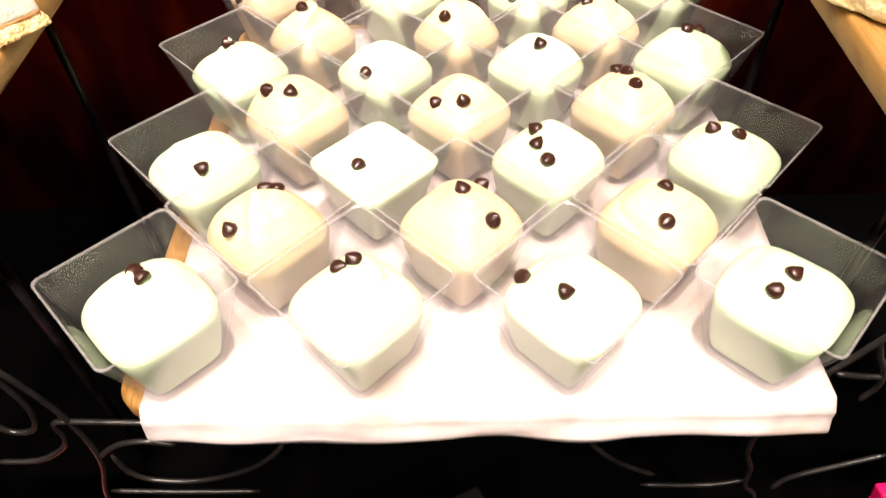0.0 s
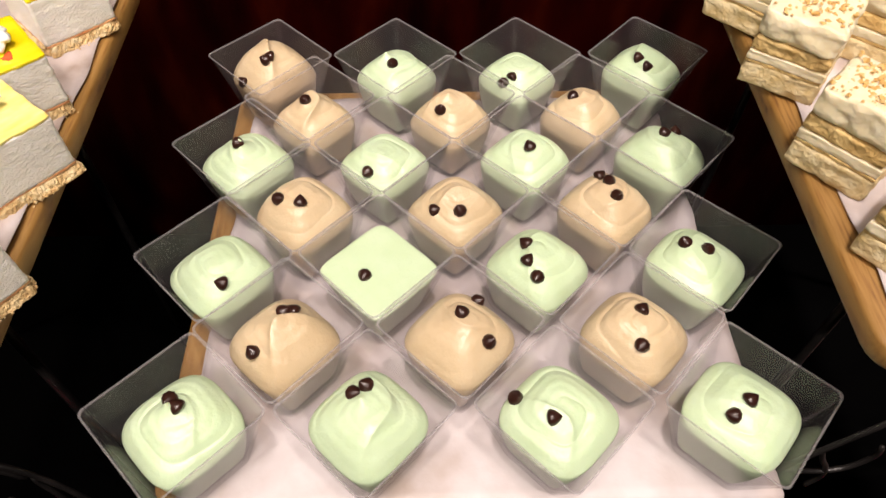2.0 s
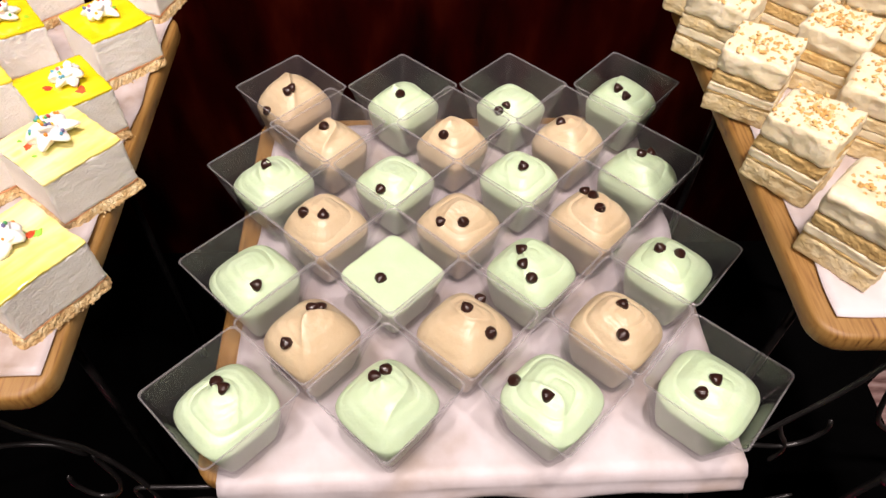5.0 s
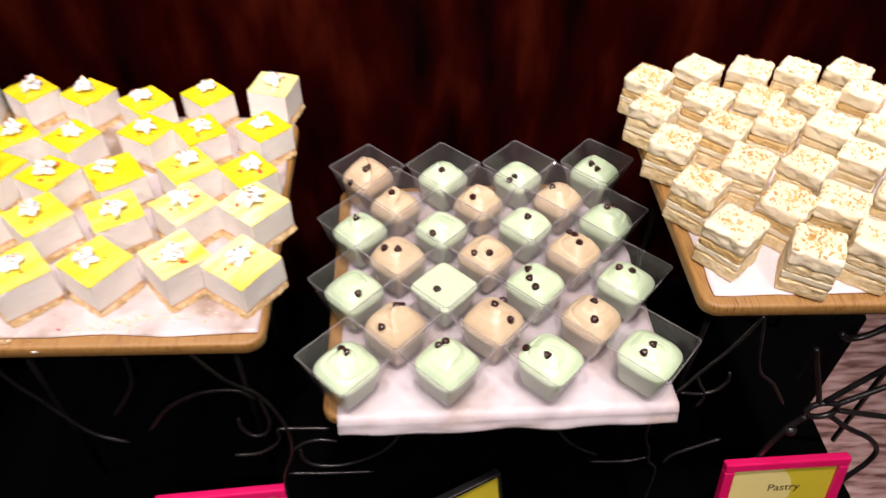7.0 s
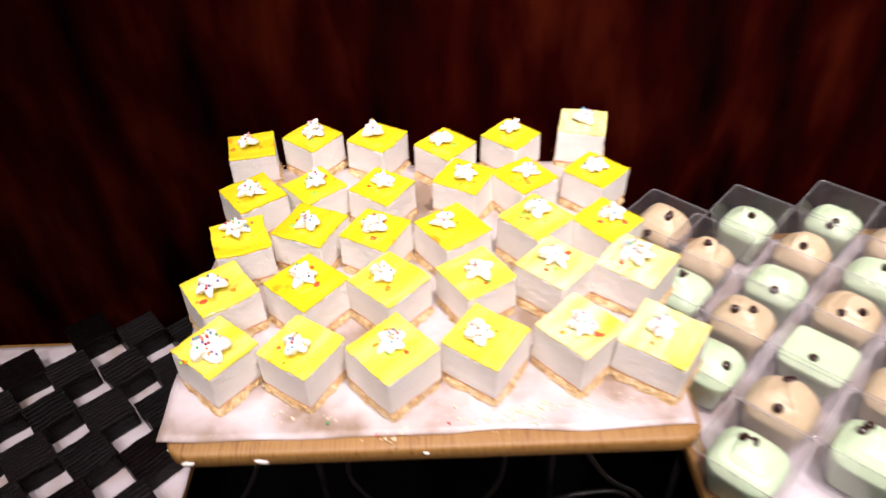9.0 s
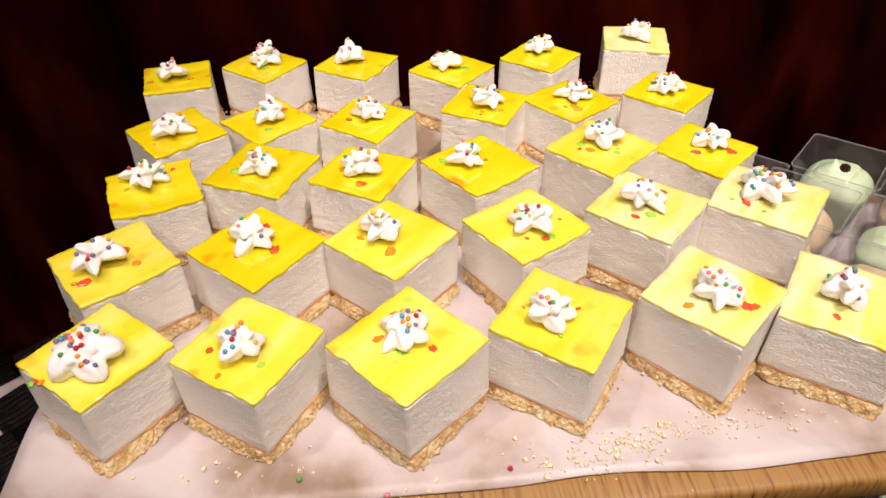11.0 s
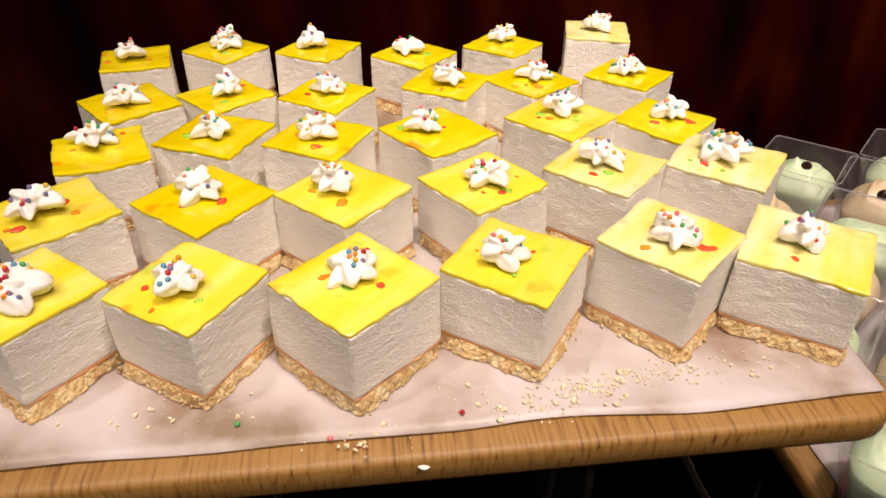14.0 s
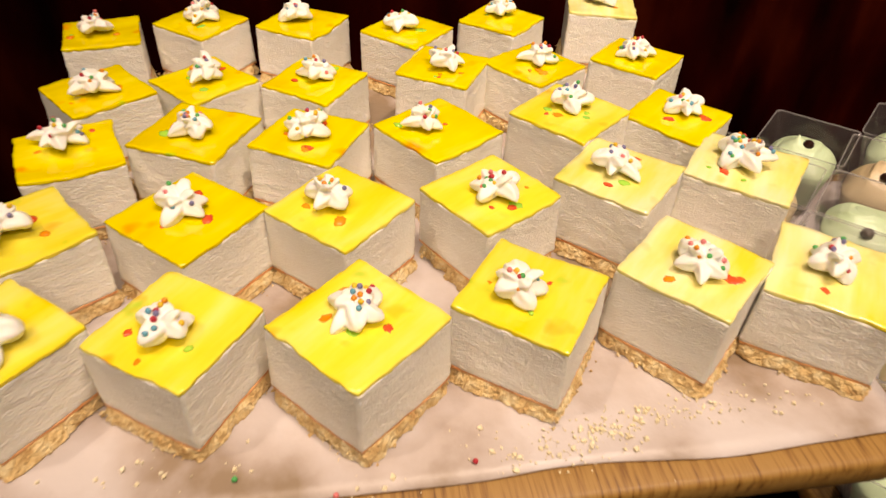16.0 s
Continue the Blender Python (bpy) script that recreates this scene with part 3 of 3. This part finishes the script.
# row, place in the row, filling (g green, t caramel, f flat green), fill, top, peak height, chips as x, y from the middle in millimetres
CUPS = [
    ("a", 0, "g", 29, 44, 7, ((0, 8), (5, 3))), ("a", 1, "g", 29, 45, 4, ((-7, 10), (0, 13))),
    ("a", 2, "g", 30, 42, 0, ((-20, 9), (-6, -4))), ("a", 3, "g", 30, 43, 0, ((-10, -5), (-3, 1))),
    ("b", 0, "t", 28, 49, 3, ((1, 7), (7, 8), (-11, -12))), ("b", 1, "t", 29, 48, 0, ((9, 17), (1, 4), (13, -8))),
    ("b", 2, "t", 28, 48, 0, ((0, 4), (-2, -13))),
    ("c", 0, "g", 28, 43, 0, ((12, -13),)), ("c", 1, "f", 38, 40, 0, ((-5, -4),)),
    ("c", 2, "g", 29, 46, 0, ((-6, 6), (-8, -6), (-3, -14))), ("c", 3, "g", 28, 42, 0, ((-8, 7), (3, 3))),
    ("d", 0, "t", 28, 49, 0, ((-9, -3), (4, -8))), ("d", 1, "t", 28, 46, 0, ((-12, -7), (3, -11))),
    ("d", 2, "t", 28, 48, 0, ((-4, 14), (0, 7), (2, -5))),
    ("e", 0, "g", 28, 43, 9, ((6, 0),)), ("e", 1, "g", 27, 41, 2, ((-5, -13),)),
    ("e", 2, "g", 28, 44, 3, ((3, -4),)), ("e", 3, "g", 29, 48, 0, ((-4, 4), (6, 9))),
    ("f", 0, "t", 24, 42, 5, ((-2, -1),)), ("f", 1, "t", 24, 42, 4, ((-5, -7),)), ("f", 2, "t", 25, 44, 3, ((-7, 3),)),
    ("g", 0, "t", 30, 53, 0, ((-2, -14), (15, -11), (18, -8))), ("g", 1, "g", 27, 43, 6, ((8, -5),)),
    ("g", 2, "g", 25, 39, 0, ((-5, -12), (0, -11))), ("g", 3, "g", 28, 46, 3, ((-4, -3), (1, -10))),
]
MID_TOP = 0.8464
# how far each cup strays sideways from an even grid, in millimetres
STRAY = {"a": (3, 0, 0, -2), "b": (0, 0, 0), "c": (6, 2, 0, -1), "d": (3, 1, 0), "e": (9, 4, 2, -2), "f": (1, 2, 0), "g": (15, 10, 6, 4)}
for k, (row, i, kind_of, fill, top, ph, chips) in enumerate(CUPS):
    r = "abcdefg".index(row)
    rnd = random.Random(100 + k)
    cx = (i - 1.5) * 0.088 if r % 2 == 0 else (i - 1) * 0.088
    stray = STRAY[row][i] / 1000
    cx += stray
    cy = (0.0, 0.0437, 0.0870, 0.1285, 0.1695, 0.2115, 0.2535)[r]
    turn = 45 + rnd.uniform(-1.2, 1.2)
    green = kind_of != "t"
    cup = thing("mousse_cup", pose(cx + rnd.uniform(-0.0005, 0.0005), cy, MID_TOP, 0, 0, turn),
                ("clear square cup of flat green mousse" if kind_of == "f" else "clear square cup of swirled green mousse" if green
                 else "clear square cup of tan mousse") + (" with %s chocolate chip" % ("one", "two", "three")[len(chips) - 1]) + ("s" if len(chips) > 1 else ""),
                "dessert cup", "mousse cups on the board")
    shell = part("cup", CUP_MESH, PLASTIC, cup, "clear plastic cup")
    part("rim", RIM_MESH, RIM, shell)
    peak = (rnd.uniform(-0.006, 0.002), rnd.uniform(-0.002, 0.006), ph / 1000)
    mound = Mound(k + 1, (fill + (0 if kind_of == "f" else 7)) / 1000, (top + (0 if kind_of == "f" else 6)) / 1000, peak, rnd.uniform(1.3, 2.1), kind_of == "f")
    part("mousse", mound.mesh(), MOUSSE_GREEN if green else MOUSSE_TAN, cup, "pale green mousse" if green else "tan mousse")
    back = Matrix.Rotation(radians(-turn), 2)
    for x, y in chips:
        p = back @ Vector((x / 1000 - stray, y / 1000))
        z = mound.height(p.x, p.y)
        part("chocolate_chip", CHIP_MESH, CHOCOLATE, cup, "", Matrix.Translation((p.x, p.y, z - 0.0004)) @ pose(0, 0, 0, rnd.uniform(-75, 75), rnd.uniform(-70, 70), rnd.uniform(0, 360))
             @ Matrix.Translation((0, 0, -0.0012)))


# ---- lemon cheesecake squares ----
def fused(me, grain):
    """Melts overlapping shapes into one closed skin."""
    ob = bpy.data.objects.new("soft", me)
    bpy.context.scene.collection.objects.link(ob)
    melt = ob.modifiers.new("melt", "REMESH")
    melt.mode, melt.voxel_size, melt.use_smooth_shade = "VOXEL", grain, True
    even = ob.modifiers.new("even", "SMOOTH")
    even.iterations, even.factor = 2, 0.4
    skin = bpy.data.meshes.new_from_object(ob.evaluated_get(bpy.context.evaluated_depsgraph_get()))
    bpy.data.objects.remove(ob)
    bpy.data.meshes.remove(me)
    return skin


def rosette(seed, size, tall):
    """Piped cream: fat ridged petals thrown out of a raised middle, some rounded, some drawn to a tip; gives mesh and axes."""
    rnd = random.Random(seed)
    count, start = rnd.choice((5, 5, 6, 6)), rnd.uniform(0, 6.28)
    verts, faces, axes = [], [], []
    drops = []
    for k in range(count):
        sharp = rnd.random() < 0.35
        drops.append((start + 6.2832 * k / count + rnd.uniform(-0.25, 0.25), size * rnd.uniform(0.70, 1.0 if sharp else 0.85), size * rnd.uniform(0.24, 0.32),
                      rnd.uniform(0.1, 1.9), 1.8 if sharp else 3.6))
    for k in range(4):
        drops.append((start + 1.57 * k + 0.5 + rnd.uniform(-0.4, 0.4), size * rnd.uniform(0.35, 0.62), size * rnd.uniform(0.20, 0.27), rnd.uniform(2.2, 3.8), 2.0))
    for ang, reach, fat, rise, blunt in drops:
        ahead, aside = Vector((math.cos(ang), math.sin(ang), 0)), Vector((-math.sin(ang), math.cos(ang), 0))
        a, b = ahead * (-0.06 * size) + Vector((0, 0, tall * 0.36)), ahead * reach + Vector((0, 0, tall * 0.26 * rise + 0.0008))
        mid, rings, n = (a + b) / 2 + Vector((0, 0, tall * 0.20)) + aside * size * rnd.uniform(-0.22, 0.22), [], 20
        for j in range(14):
            u = j / 13
            p = a * (1 - u) ** 2 + mid * 2 * u * (1 - u) + b * u * u
            r = fat * max(0.03, min(1, 0.5 + 1.3 * u) * (1 - u ** blunt) ** 0.6)
            ring = []
            for i in range(n):
                t = 2 * math.pi * i / n
                k = r * (1 + 0.15 * math.cos(4 * t + ang + 1.2 * u)) * (1 + 0.10 * noise.noise(Vector((u * 5, t, seed + ang))))
                q = p + aside * (k * math.cos(t)) + Vector((0, 0, k * 0.92 * math.sin(t)))
                ring.append((q.x, q.y, max(q.z, -0.0002)))
            rings.append(ring)
        v, f = loft(rings)
        faces += [[i + len(verts) for i in face] for face in f]
        verts += list(v)
        axes.append((a, mid, b, fat))
    return fused(mesh_of("drops", verts, faces), 0.00040), axes


SPRINKLES = []
for material in SUGAR:
    me = ball(0.00095)
    me.materials.append(material)
    SPRINKLES.append(me)


def spot_mesh(seed, r):
    rnd = random.Random(seed)
    n = 16
    rad = [r * rnd.uniform(0.75, 1.15) for _ in range(n)]
    rings = [[(rad[i] * k * math.cos(2 * math.pi * i / n), rad[i] * k * math.sin(2 * math.pi * i / n) * 0.75, z) for i in range(n)] for k, z in ((1, -0.0003), (0.92, 0.00025), (0.5, 0.0005))]
    return mesh_of("spot", *loft(rings))


def nugget(verts, faces, rnd, centre, r):
    """One irregular eight-sided crumb."""
    o = len(verts)
    q = Euler((rnd.uniform(-1, 1), rnd.uniform(-1, 1), rnd.uniform(0, 6.28))).to_matrix()
    pts = [Vector((s * rnd.uniform(0.6, 1.1), 0, 0)) for s in (1, -1)] + [Vector((0, s * rnd.uniform(0.6, 1.1), 0)) for s in (1, -1)] + [Vector((0, 0, s * rnd.uniform(0.5, 0.9))) for s in (1, -1)]
    verts += [tuple(Vector(centre) + q @ p * r) for p in pts]
    faces += [[o + a, o + b, o + c] for a, b, c in ((0, 2, 4), (2, 1, 4), (1, 3, 4), (3, 0, 4), (2, 0, 5), (1, 2, 5), (3, 1, 5), (0, 3, 5))]


def crumb_ring(seed, half, tall):
    """Loose crumb that clings to the foot of a slice, in clusters."""
    rnd = random.Random(seed + 7)
    verts, faces = [], []
    spots = [(rnd.randrange(4), rnd.uniform(-half, half)) for _ in range(7)]
    for _ in range(120):
        side, u = rnd.choice(spots)
        u = max(-half, min(half, rnd.gauss(u, half * 0.16)))
        r = rnd.choice((0.0004, 0.0005, 0.0007, 0.0011))
        z = rnd.uniform(r * 0.4, tall * 0.6)
        out = half + rnd.uniform(-0.0010, 0.0004) + (abs(rnd.gauss(0, 0.0016)) if z < 0.0013 else 0)
        x, y = ((u, -out), (u, out), (out, u), (-out, u))[side]
        nugget(verts, faces, rnd, (x, y, z), r)
    return mesh_of("crumb_edge", verts, faces, False)


def ragged_base(half, tall, seed):
    """A crumbled biscuit slab, wider at the foot, its rim broken unevenly."""
    n, rings = 168, []
    rnd = random.Random(seed)
    lean = [rnd.uniform(-0.0006, 0.0016) for _ in range(4)]
    for z, grow in ((0.0, 0.0006), (tall * 0.15, 0.0011), (tall * 0.35, 0.0008), (tall * 0.55, 0.0007), (tall * 0.78, 0.0003), (tall, -0.0003)):
        ring = []
        for i in range(n):
            t = 2 * math.pi * i / n
            k = super_r(t, 9)
            x, y = k * math.cos(t), k * math.sin(t)
            w = noise.noise(Vector((x * 4.5, y * 4.5, seed * 1.3 + z * 120))) + 0.6 * noise.noise(Vector((x * 14, y * 14, seed * 0.7 + z * 420))) + 0.5 * noise.noise(Vector((x * 34, y * 34, seed * 0.3 + z * 900)))
            q = half + grow + 0.0012 * w + lean[int(4 * i / n)] * (1 - z / tall)
            ring.append((x * q, y * q, z + (0.0006 * noise.noise(Vector((x * 9, y * 9, seed))) if 0 < z < tall else 0)))
        rings.append(ring)
    return mesh_of("biscuit", *loft(rings), smooth=False)


def cheesecake(seed, m, half, tall, glaze, spread_out):
    rnd = random.Random(seed)
    c = thing("cheesecake_square", m, "lemon cheesecake square with yellow glaze, cream rosette and sugar sprinkles" if not spread_out
              else "lemon cheesecake square with smeared cream topping and many sprinkles", "cake", "cheesecake squares on the board")
    WARP[0] = Vector((seed * 0.71, seed * 1.37, seed * 0.29))
    base, cream_top, top = 0.0056, tall - 0.0017, tall
    part("biscuit_base", ragged_base(half * 1.01, base, seed), BISCUIT, c, "crumbly biscuit base")
    part("toffee_layer", rough_block(half * 1.004, base - 0.0003, base + 0.0010, 9, 0.0004, seed + 40, 0.0001, 200, 0.0004), JAM, c, "thin orange toffee line")
    part("cream_filling", rough_block(half, base + 0.0008, cream_top + 0.0005, 25, 0.00028, seed + 80, 0.0002, 420, 0.0006, 0.008), CREAM, c, "white cream filling")
    part("lemon_glaze", rough_block(half * 0.997, cream_top, top, 21, 0.0006, seed + 120, 0.00024, 200, 0.0008), glaze, c, "glossy yellow lemon glaze" if glaze is GLAZE else "pale thin lemon glaze")
    part("crumb_edge", crumb_ring(seed, half * 1.04, base), BISCUIT, c, "loose biscuit crumb along the base")["kind"] = "stuff"
    ox, oy = rnd.uniform(-0.004, 0.004), rnd.uniform(-0.002, 0.005)
    size = rnd.uniform(0.0118, 0.0138) * (1.3 if spread_out else 1)
    high = rnd.uniform(0.0085, 0.0115)
    cream, axes = rosette(seed, size, high)
    part("cream_rosette", cream, WHIP, c, "piped white cream rosette", Matrix.Translation((ox, oy, top - 0.0002)))
    for _ in range(rnd.randint(6, 11) if not spread_out else 26):
        (a, mid, b, fat), u, side = rnd.choice(axes), rnd.uniform(0.25, 0.8), rnd.uniform(-0.7, 0.7)
        p = a * (1 - u) ** 2 + mid * 2 * u * (1 - u) + b * u * u
        r = fat * min(1, 0.55 + 1.6 * u) * (1 - u ** 2.4) ** 0.8
        ahead = (b - a).normalized()
        p += Vector((-ahead.y, ahead.x, 0)) * r * math.sin(side) + Vector((0, 0, r * math.cos(side) + 0.0002))
        part("sprinkle", rnd.choice(SPRINKLES), None, c, "", Matrix.Translation((ox + p.x, oy + p.y, top + p.z)))
    for _ in range(rnd.choice((3, 3, 4, 5))):
        a = rnd.uniform(0, 6.28)
        r = size * rnd.uniform(0.75, 1.15)
        part("syrup_spot", spot_mesh(rnd.random(), rnd.uniform(0.0011, 0.0034)), rnd.choice(SYRUP), c, "", Matrix.Translation((ox + r * math.cos(a) * 0.9, oy + r * math.sin(a) * 0.9, top)) @ pose(0, 0, 0, 0, 0, rnd.uniform(0, 180)))
    return c


def on_slope(x, y, yaw):
    return Matrix.Translation((x, y, left_top(x, y))) @ LEAN @ pose(0, 0, 0, 0, 0, yaw)


# x, y, turn, diagonal and height in millimetres, row by row from the front
LEMON = [
    [(-467, 22, 5, 52, 32.5), (-416, 20, 11, 53, 32.5), (-362, 15, -3, 57, 33.5), (-306, 23, 8, 56, 32.5), (-249, 27, -3, 56, 35.0), (-199, 21, 8, 60, 32.0)],
    [(-475, 72, -10, 55, 32.5), (-419, 75, 3, 57, 33.0), (-365, 75, 1, 55, 33.5), (-308, 79, -13, 55, 32.5), (-254, 85, 1, 56, 34.0), (-199, 86, 5, 59, 33.5)],
    [(-471, 124, -26, 54, 32.5), (-423, 135, 19, 57, 32.5), (-376, 128, 15, 54, 32.5), (-321, 128, -10, 57, 33.0), (-261, 132, -4, 56, 36.0), (-210, 130, -4, 53, 33.0)],
    [(-471, 176, -8, 54, 32.5), (-425, 184, -3, 52, 32.0), (-373, 181, 10, 53, 32.0), (-309, 190, 14, 53, 32.5), (-262, 189, -10, 53, 32.5), (-205, 194, 0, 54, 32.5)],
    [(-483, 243, -33, 53, 32.5), (-434, 256, 6, 52, 32.5), (-379, 251, 11, 53, 33.0), (-322, 238, 2, 52, 32.5), (-266, 249, 1, 52, 33.0), (-203, 260, 30, 56, 36.5)],
]
PALE = {(0, 1), (0, 2), (0, 3), (1, 0), (1, 2), (1, 3), (0, 0), (2, 4)}
BARE = {(0, 4), (0, 5), (1, 4), (1, 5), (4, 5)}
for j, line in enumerate(LEMON):
    for i, (x, y, turn, diag, tall) in enumerate(line):
        glaze = GLAZE_BARE if (j, i) in BARE else GLAZE_PALE if (j, i) in PALE else GLAZE
        cheesecake(200 + j * 6 + i, on_slope(x / 1000, y / 1000, 45 + turn), diag / 2828, tall / 1000, glaze, (j, i) in ((1, 5), (0, 0)))


# ---- praline sponge squares ----
def crumb_pile(seed, half, z, count, lo, hi):
    rnd = random.Random(seed)
    verts, faces = [], []
    for _ in range(count):
        x, y, r = rnd.gauss(0, half * 0.5), rnd.gauss(0, half * 0.5), rnd.uniform(lo, hi)
        x, y = max(-half * 0.9, min(half * 0.9, x)), max(-half * 0.9, min(half * 0.9, y))
        o = len(verts)
        pts = [Vector((rnd.uniform(0.5, 1) * sx, 0, 0)) for sx in (1, -1)] + [Vector((0, rnd.uniform(0.5, 1) * sy, 0)) for sy in (1, -1)] + [Vector((0, 0, rnd.uniform(0.3, 0.8) * sz)) for sz in (1, -1)]
        q = Euler((rnd.uniform(-0.5, 0.5), rnd.uniform(-0.5, 0.5), rnd.uniform(0, 6.28))).to_matrix()
        verts += [tuple(Vector((x, y, z)) + q @ p * r) for p in pts]
        faces += [[o + a, o + b, o + c] for a, b, c in ((0, 2, 4), (2, 1, 4), (1, 3, 4), (3, 0, 4), (2, 0, 5), (1, 2, 5), (3, 1, 5), (0, 3, 5))]
    return mesh_of("crumbs", verts, faces, False)


def praline_square(seed, m, half, tall):
    rnd = random.Random(seed)
    c = thing("sponge_square", m, "layered vanilla sponge square with buttercream and golden praline crumbs", "cake", "praline squares on the board")
    k = tall / 0.041
    WARP[0] = Vector((seed * 0.53, seed * 1.11, seed * 0.43))
    part("sponge_layer", rough_block(half, 0, 0.0125 * k, 13, 0.0010, seed, 0.0003, 210, 0.0018), SPONGE, c, "pale yellow sponge")
    part("syrup_layer", rough_block(half * 0.985, 0.0122 * k, 0.0140 * k, 11, 0.0006, seed + 30, 0.0003, 260, 0.0005), SPONGE_BROWN, c, "brown syrup line")
    part("cream_layer", rough_block(half * 0.995, 0.0137 * k, 0.0190 * k, 11, 0.0006, seed + 60, 0.0003, 260, 0.0009), BUTTERCREAM, c)
    part("sponge_layer", rough_block(half * rnd.uniform(0.97, 1.0), 0.0187 * k, 0.0265 * k, 13, 0.0010, seed + 90, 0.0003, 210, 0.0018), SPONGE_BROWN if rnd.random() < 0.35 else SPONGE, c, "soaked sponge")
    part("buttercream_top", rough_block(half * 1.005, 0.0262 * k, 0.041 * k, 17, 0.0014, seed + 120, 0.0016, 130, 0.0034), BUTTERCREAM, c, "thick pale buttercream")
    part("praline_topping", crumb_pile(seed, half, 0.0412 * k, rnd.choice((60, 110, 170, 220)), 0.0006, 0.0023), PRALINE, c, "golden praline crumbs")
    return c


PRALINES = [
    [(180, 29, -4, 53), (233, 4, 16, 52), (233, 57, -2, 52), (278, 55, 10, 54), (284, 8, 8, 52), (330, 60, 5, 52)],
    [(170, 82, -2, 52), (222, 111, 7, 54), (272, 105, -4, 52), (323, 112, 2, 52), (372, 100, 6, 52)],
    [(166, 144, 8, 53), (219, 164, 4, 53), (270, 166, 3, 52), (318, 160, 2, 53), (362, 153, 3, 51)],
    [(163, 197, 0, 52), (219, 210, 0, 52), (269, 209, 10, 55), (324, 210, 0, 52), (375, 214, -2, 51)],
    [(171, 248, 3, 53), (228, 268, -5, 54), (280, 262, 11, 55), (327, 257, 4, 51), (380, 255, -5, 52)],
]
for j, line in enumerate(PRALINES):
    for i, (x, y, turn, diag) in enumerate(line):
        praline_square(400 + j * 7 + i, pose(x / 1000, y / 1000 + 0.002, 0.9658, 0, 0, 45 + turn), diag / 2828, 0.041 + 0.0012 * math.sin(i * 1.7 + j * 2.3))


# ---- dark chocolate squares ----
def chocolate_square(seed, m, half, tall):
    c = thing("chocolate_square", m, "dark chocolate cake square with a combed ganache top", "cake", "chocolate squares on the board")
    WARP[0] = Vector((seed * 0.47, seed * 0.91, seed * 0.33))
    part("cake_body", rough_block(half, 0, tall - 0.003, 11, 0.0007, seed, 0.0004, 240, 0.001), GANACHE, c)
    bm = rough_block(half * 1.0, tall - 0.0032, tall, 39, 0.0004, seed + 11, 0.0003, 240, 0.0008)
    for v in bm.verts:
        if v.co.z > tall - 0.001:
            v.co.z += 0.0011 * math.sin(v.co.y * (1050 + 60 * (seed % 5)) + 0.5 * math.sin(v.co.x * 220 + seed)) * (0.25 if seed % 5 == 2 else 1)
    part("ganache_top", bm, GANACHE, c, "combed dark ganache")
    return c


for j in range(6):
    for i in range(6):
        x, y = -0.619 - 0.058 * i, 0.0225 + 0.055 * j + 0.001 * i
        rnd = random.Random(600 + j * 6 + i)
        if x < -0.92 or y > 0.30:
            continue
        chocolate_square(600 + j * 6 + i, pose(x + rnd.uniform(-0.002, 0.002), y + rnd.uniform(-0.002, 0.002), 0.7155, 0, 0, 43 + rnd.uniform(-4, 4)), 0.0216, 0.024)

# ---- crumbs and stray sprinkles ----


def scatter(name, spots, material, label, lo, hi, seed, place):
    rnd = random.Random(seed)
    verts, faces = [], []
    for cx, cy, sx, sy, count in spots:
        for _ in range(count):
            x, y, r = rnd.gauss(cx, sx), rnd.gauss(cy, sy), rnd.uniform(lo, hi) * rnd.choice((0.35, 0.5, 0.7, 1))
            x, y = max(-0.49, min(-0.20, x)), max(-0.03, min(0.24, y))
            nugget(verts, faces, rnd, place(x, y), r)
    return tagged(part(name, mesh_of(name, verts, faces, False), material), label, "crumbs", kind="stuff")


def on_left(x, y):
    return (x, y, left_top(x, y) + 0.0005)


scatter("biscuit_crumbs", [(-0.30, -0.014, 0.016, 0.004, 130), (-0.262, -0.006, 0.014, 0.003, 110), (-0.285, -0.010, 0.004, 0.002, 60), (-0.425, -0.008, 0.015, 0.004, 25), (-0.36, -0.024, 0.008, 0.003, 20), (-0.23, -0.004, 0.014, 0.004, 25), (-0.36, 0.06, 0.09, 0.06, 60)],
        CRUMB, "pale biscuit crumbs scattered on the paper", 0.0004, 0.0017, 5, on_left)
for (x, y), col in zip(((-0.401, -0.013), (-0.372, -0.022), (-0.33, -0.016)), (2, 4, 0)):
    tagged(part("sugar_sprinkle", SPRINKLES[col], None, m=Matrix.Translation(Vector(on_left(x, y)) + Vector((0, 0, 0.0004)))), "tiny round sugar sprinkle fallen on the paper", "sprinkle", "stray sprinkles")


def smear(x, up, size, seed):
    """A dab of dried cream on the front edge of the cheesecake board."""
    rnd = random.Random(seed)
    rings = []
    for k, out in ((1.0, -0.0004), (0.85, 0.0005), (0.4, 0.0011)):
        rings.append([(size * k * (1 + 0.75 * noise.noise(Vector((i * 0.9, seed, k)))) * math.cos(2 * math.pi * i / 18), -out,
                       size * 0.45 * k * (1 + 0.75 * noise.noise(Vector((i * 0.7, seed + 2, k)))) * math.sin(2 * math.pi * i / 18)) for i in range(18)])
    m = LEFT @ Matrix.Translation((x, 0, up)) @ pose(0, 0, 0, 0, rnd.uniform(-15, 15), 0)
    tagged(part("cream_smear", mesh_of("smear", *loft(rings)), CREAM, m=m), "dab of dried cream on the board's edge", "cream", "cream dabs")


for x, up, size in ((0.056, -0.0072, 0.0044), (0.014, -0.0070, 0.0040), (0.150, -0.004, 0.002)):
    smear(x, up, size, int(x * 1000))
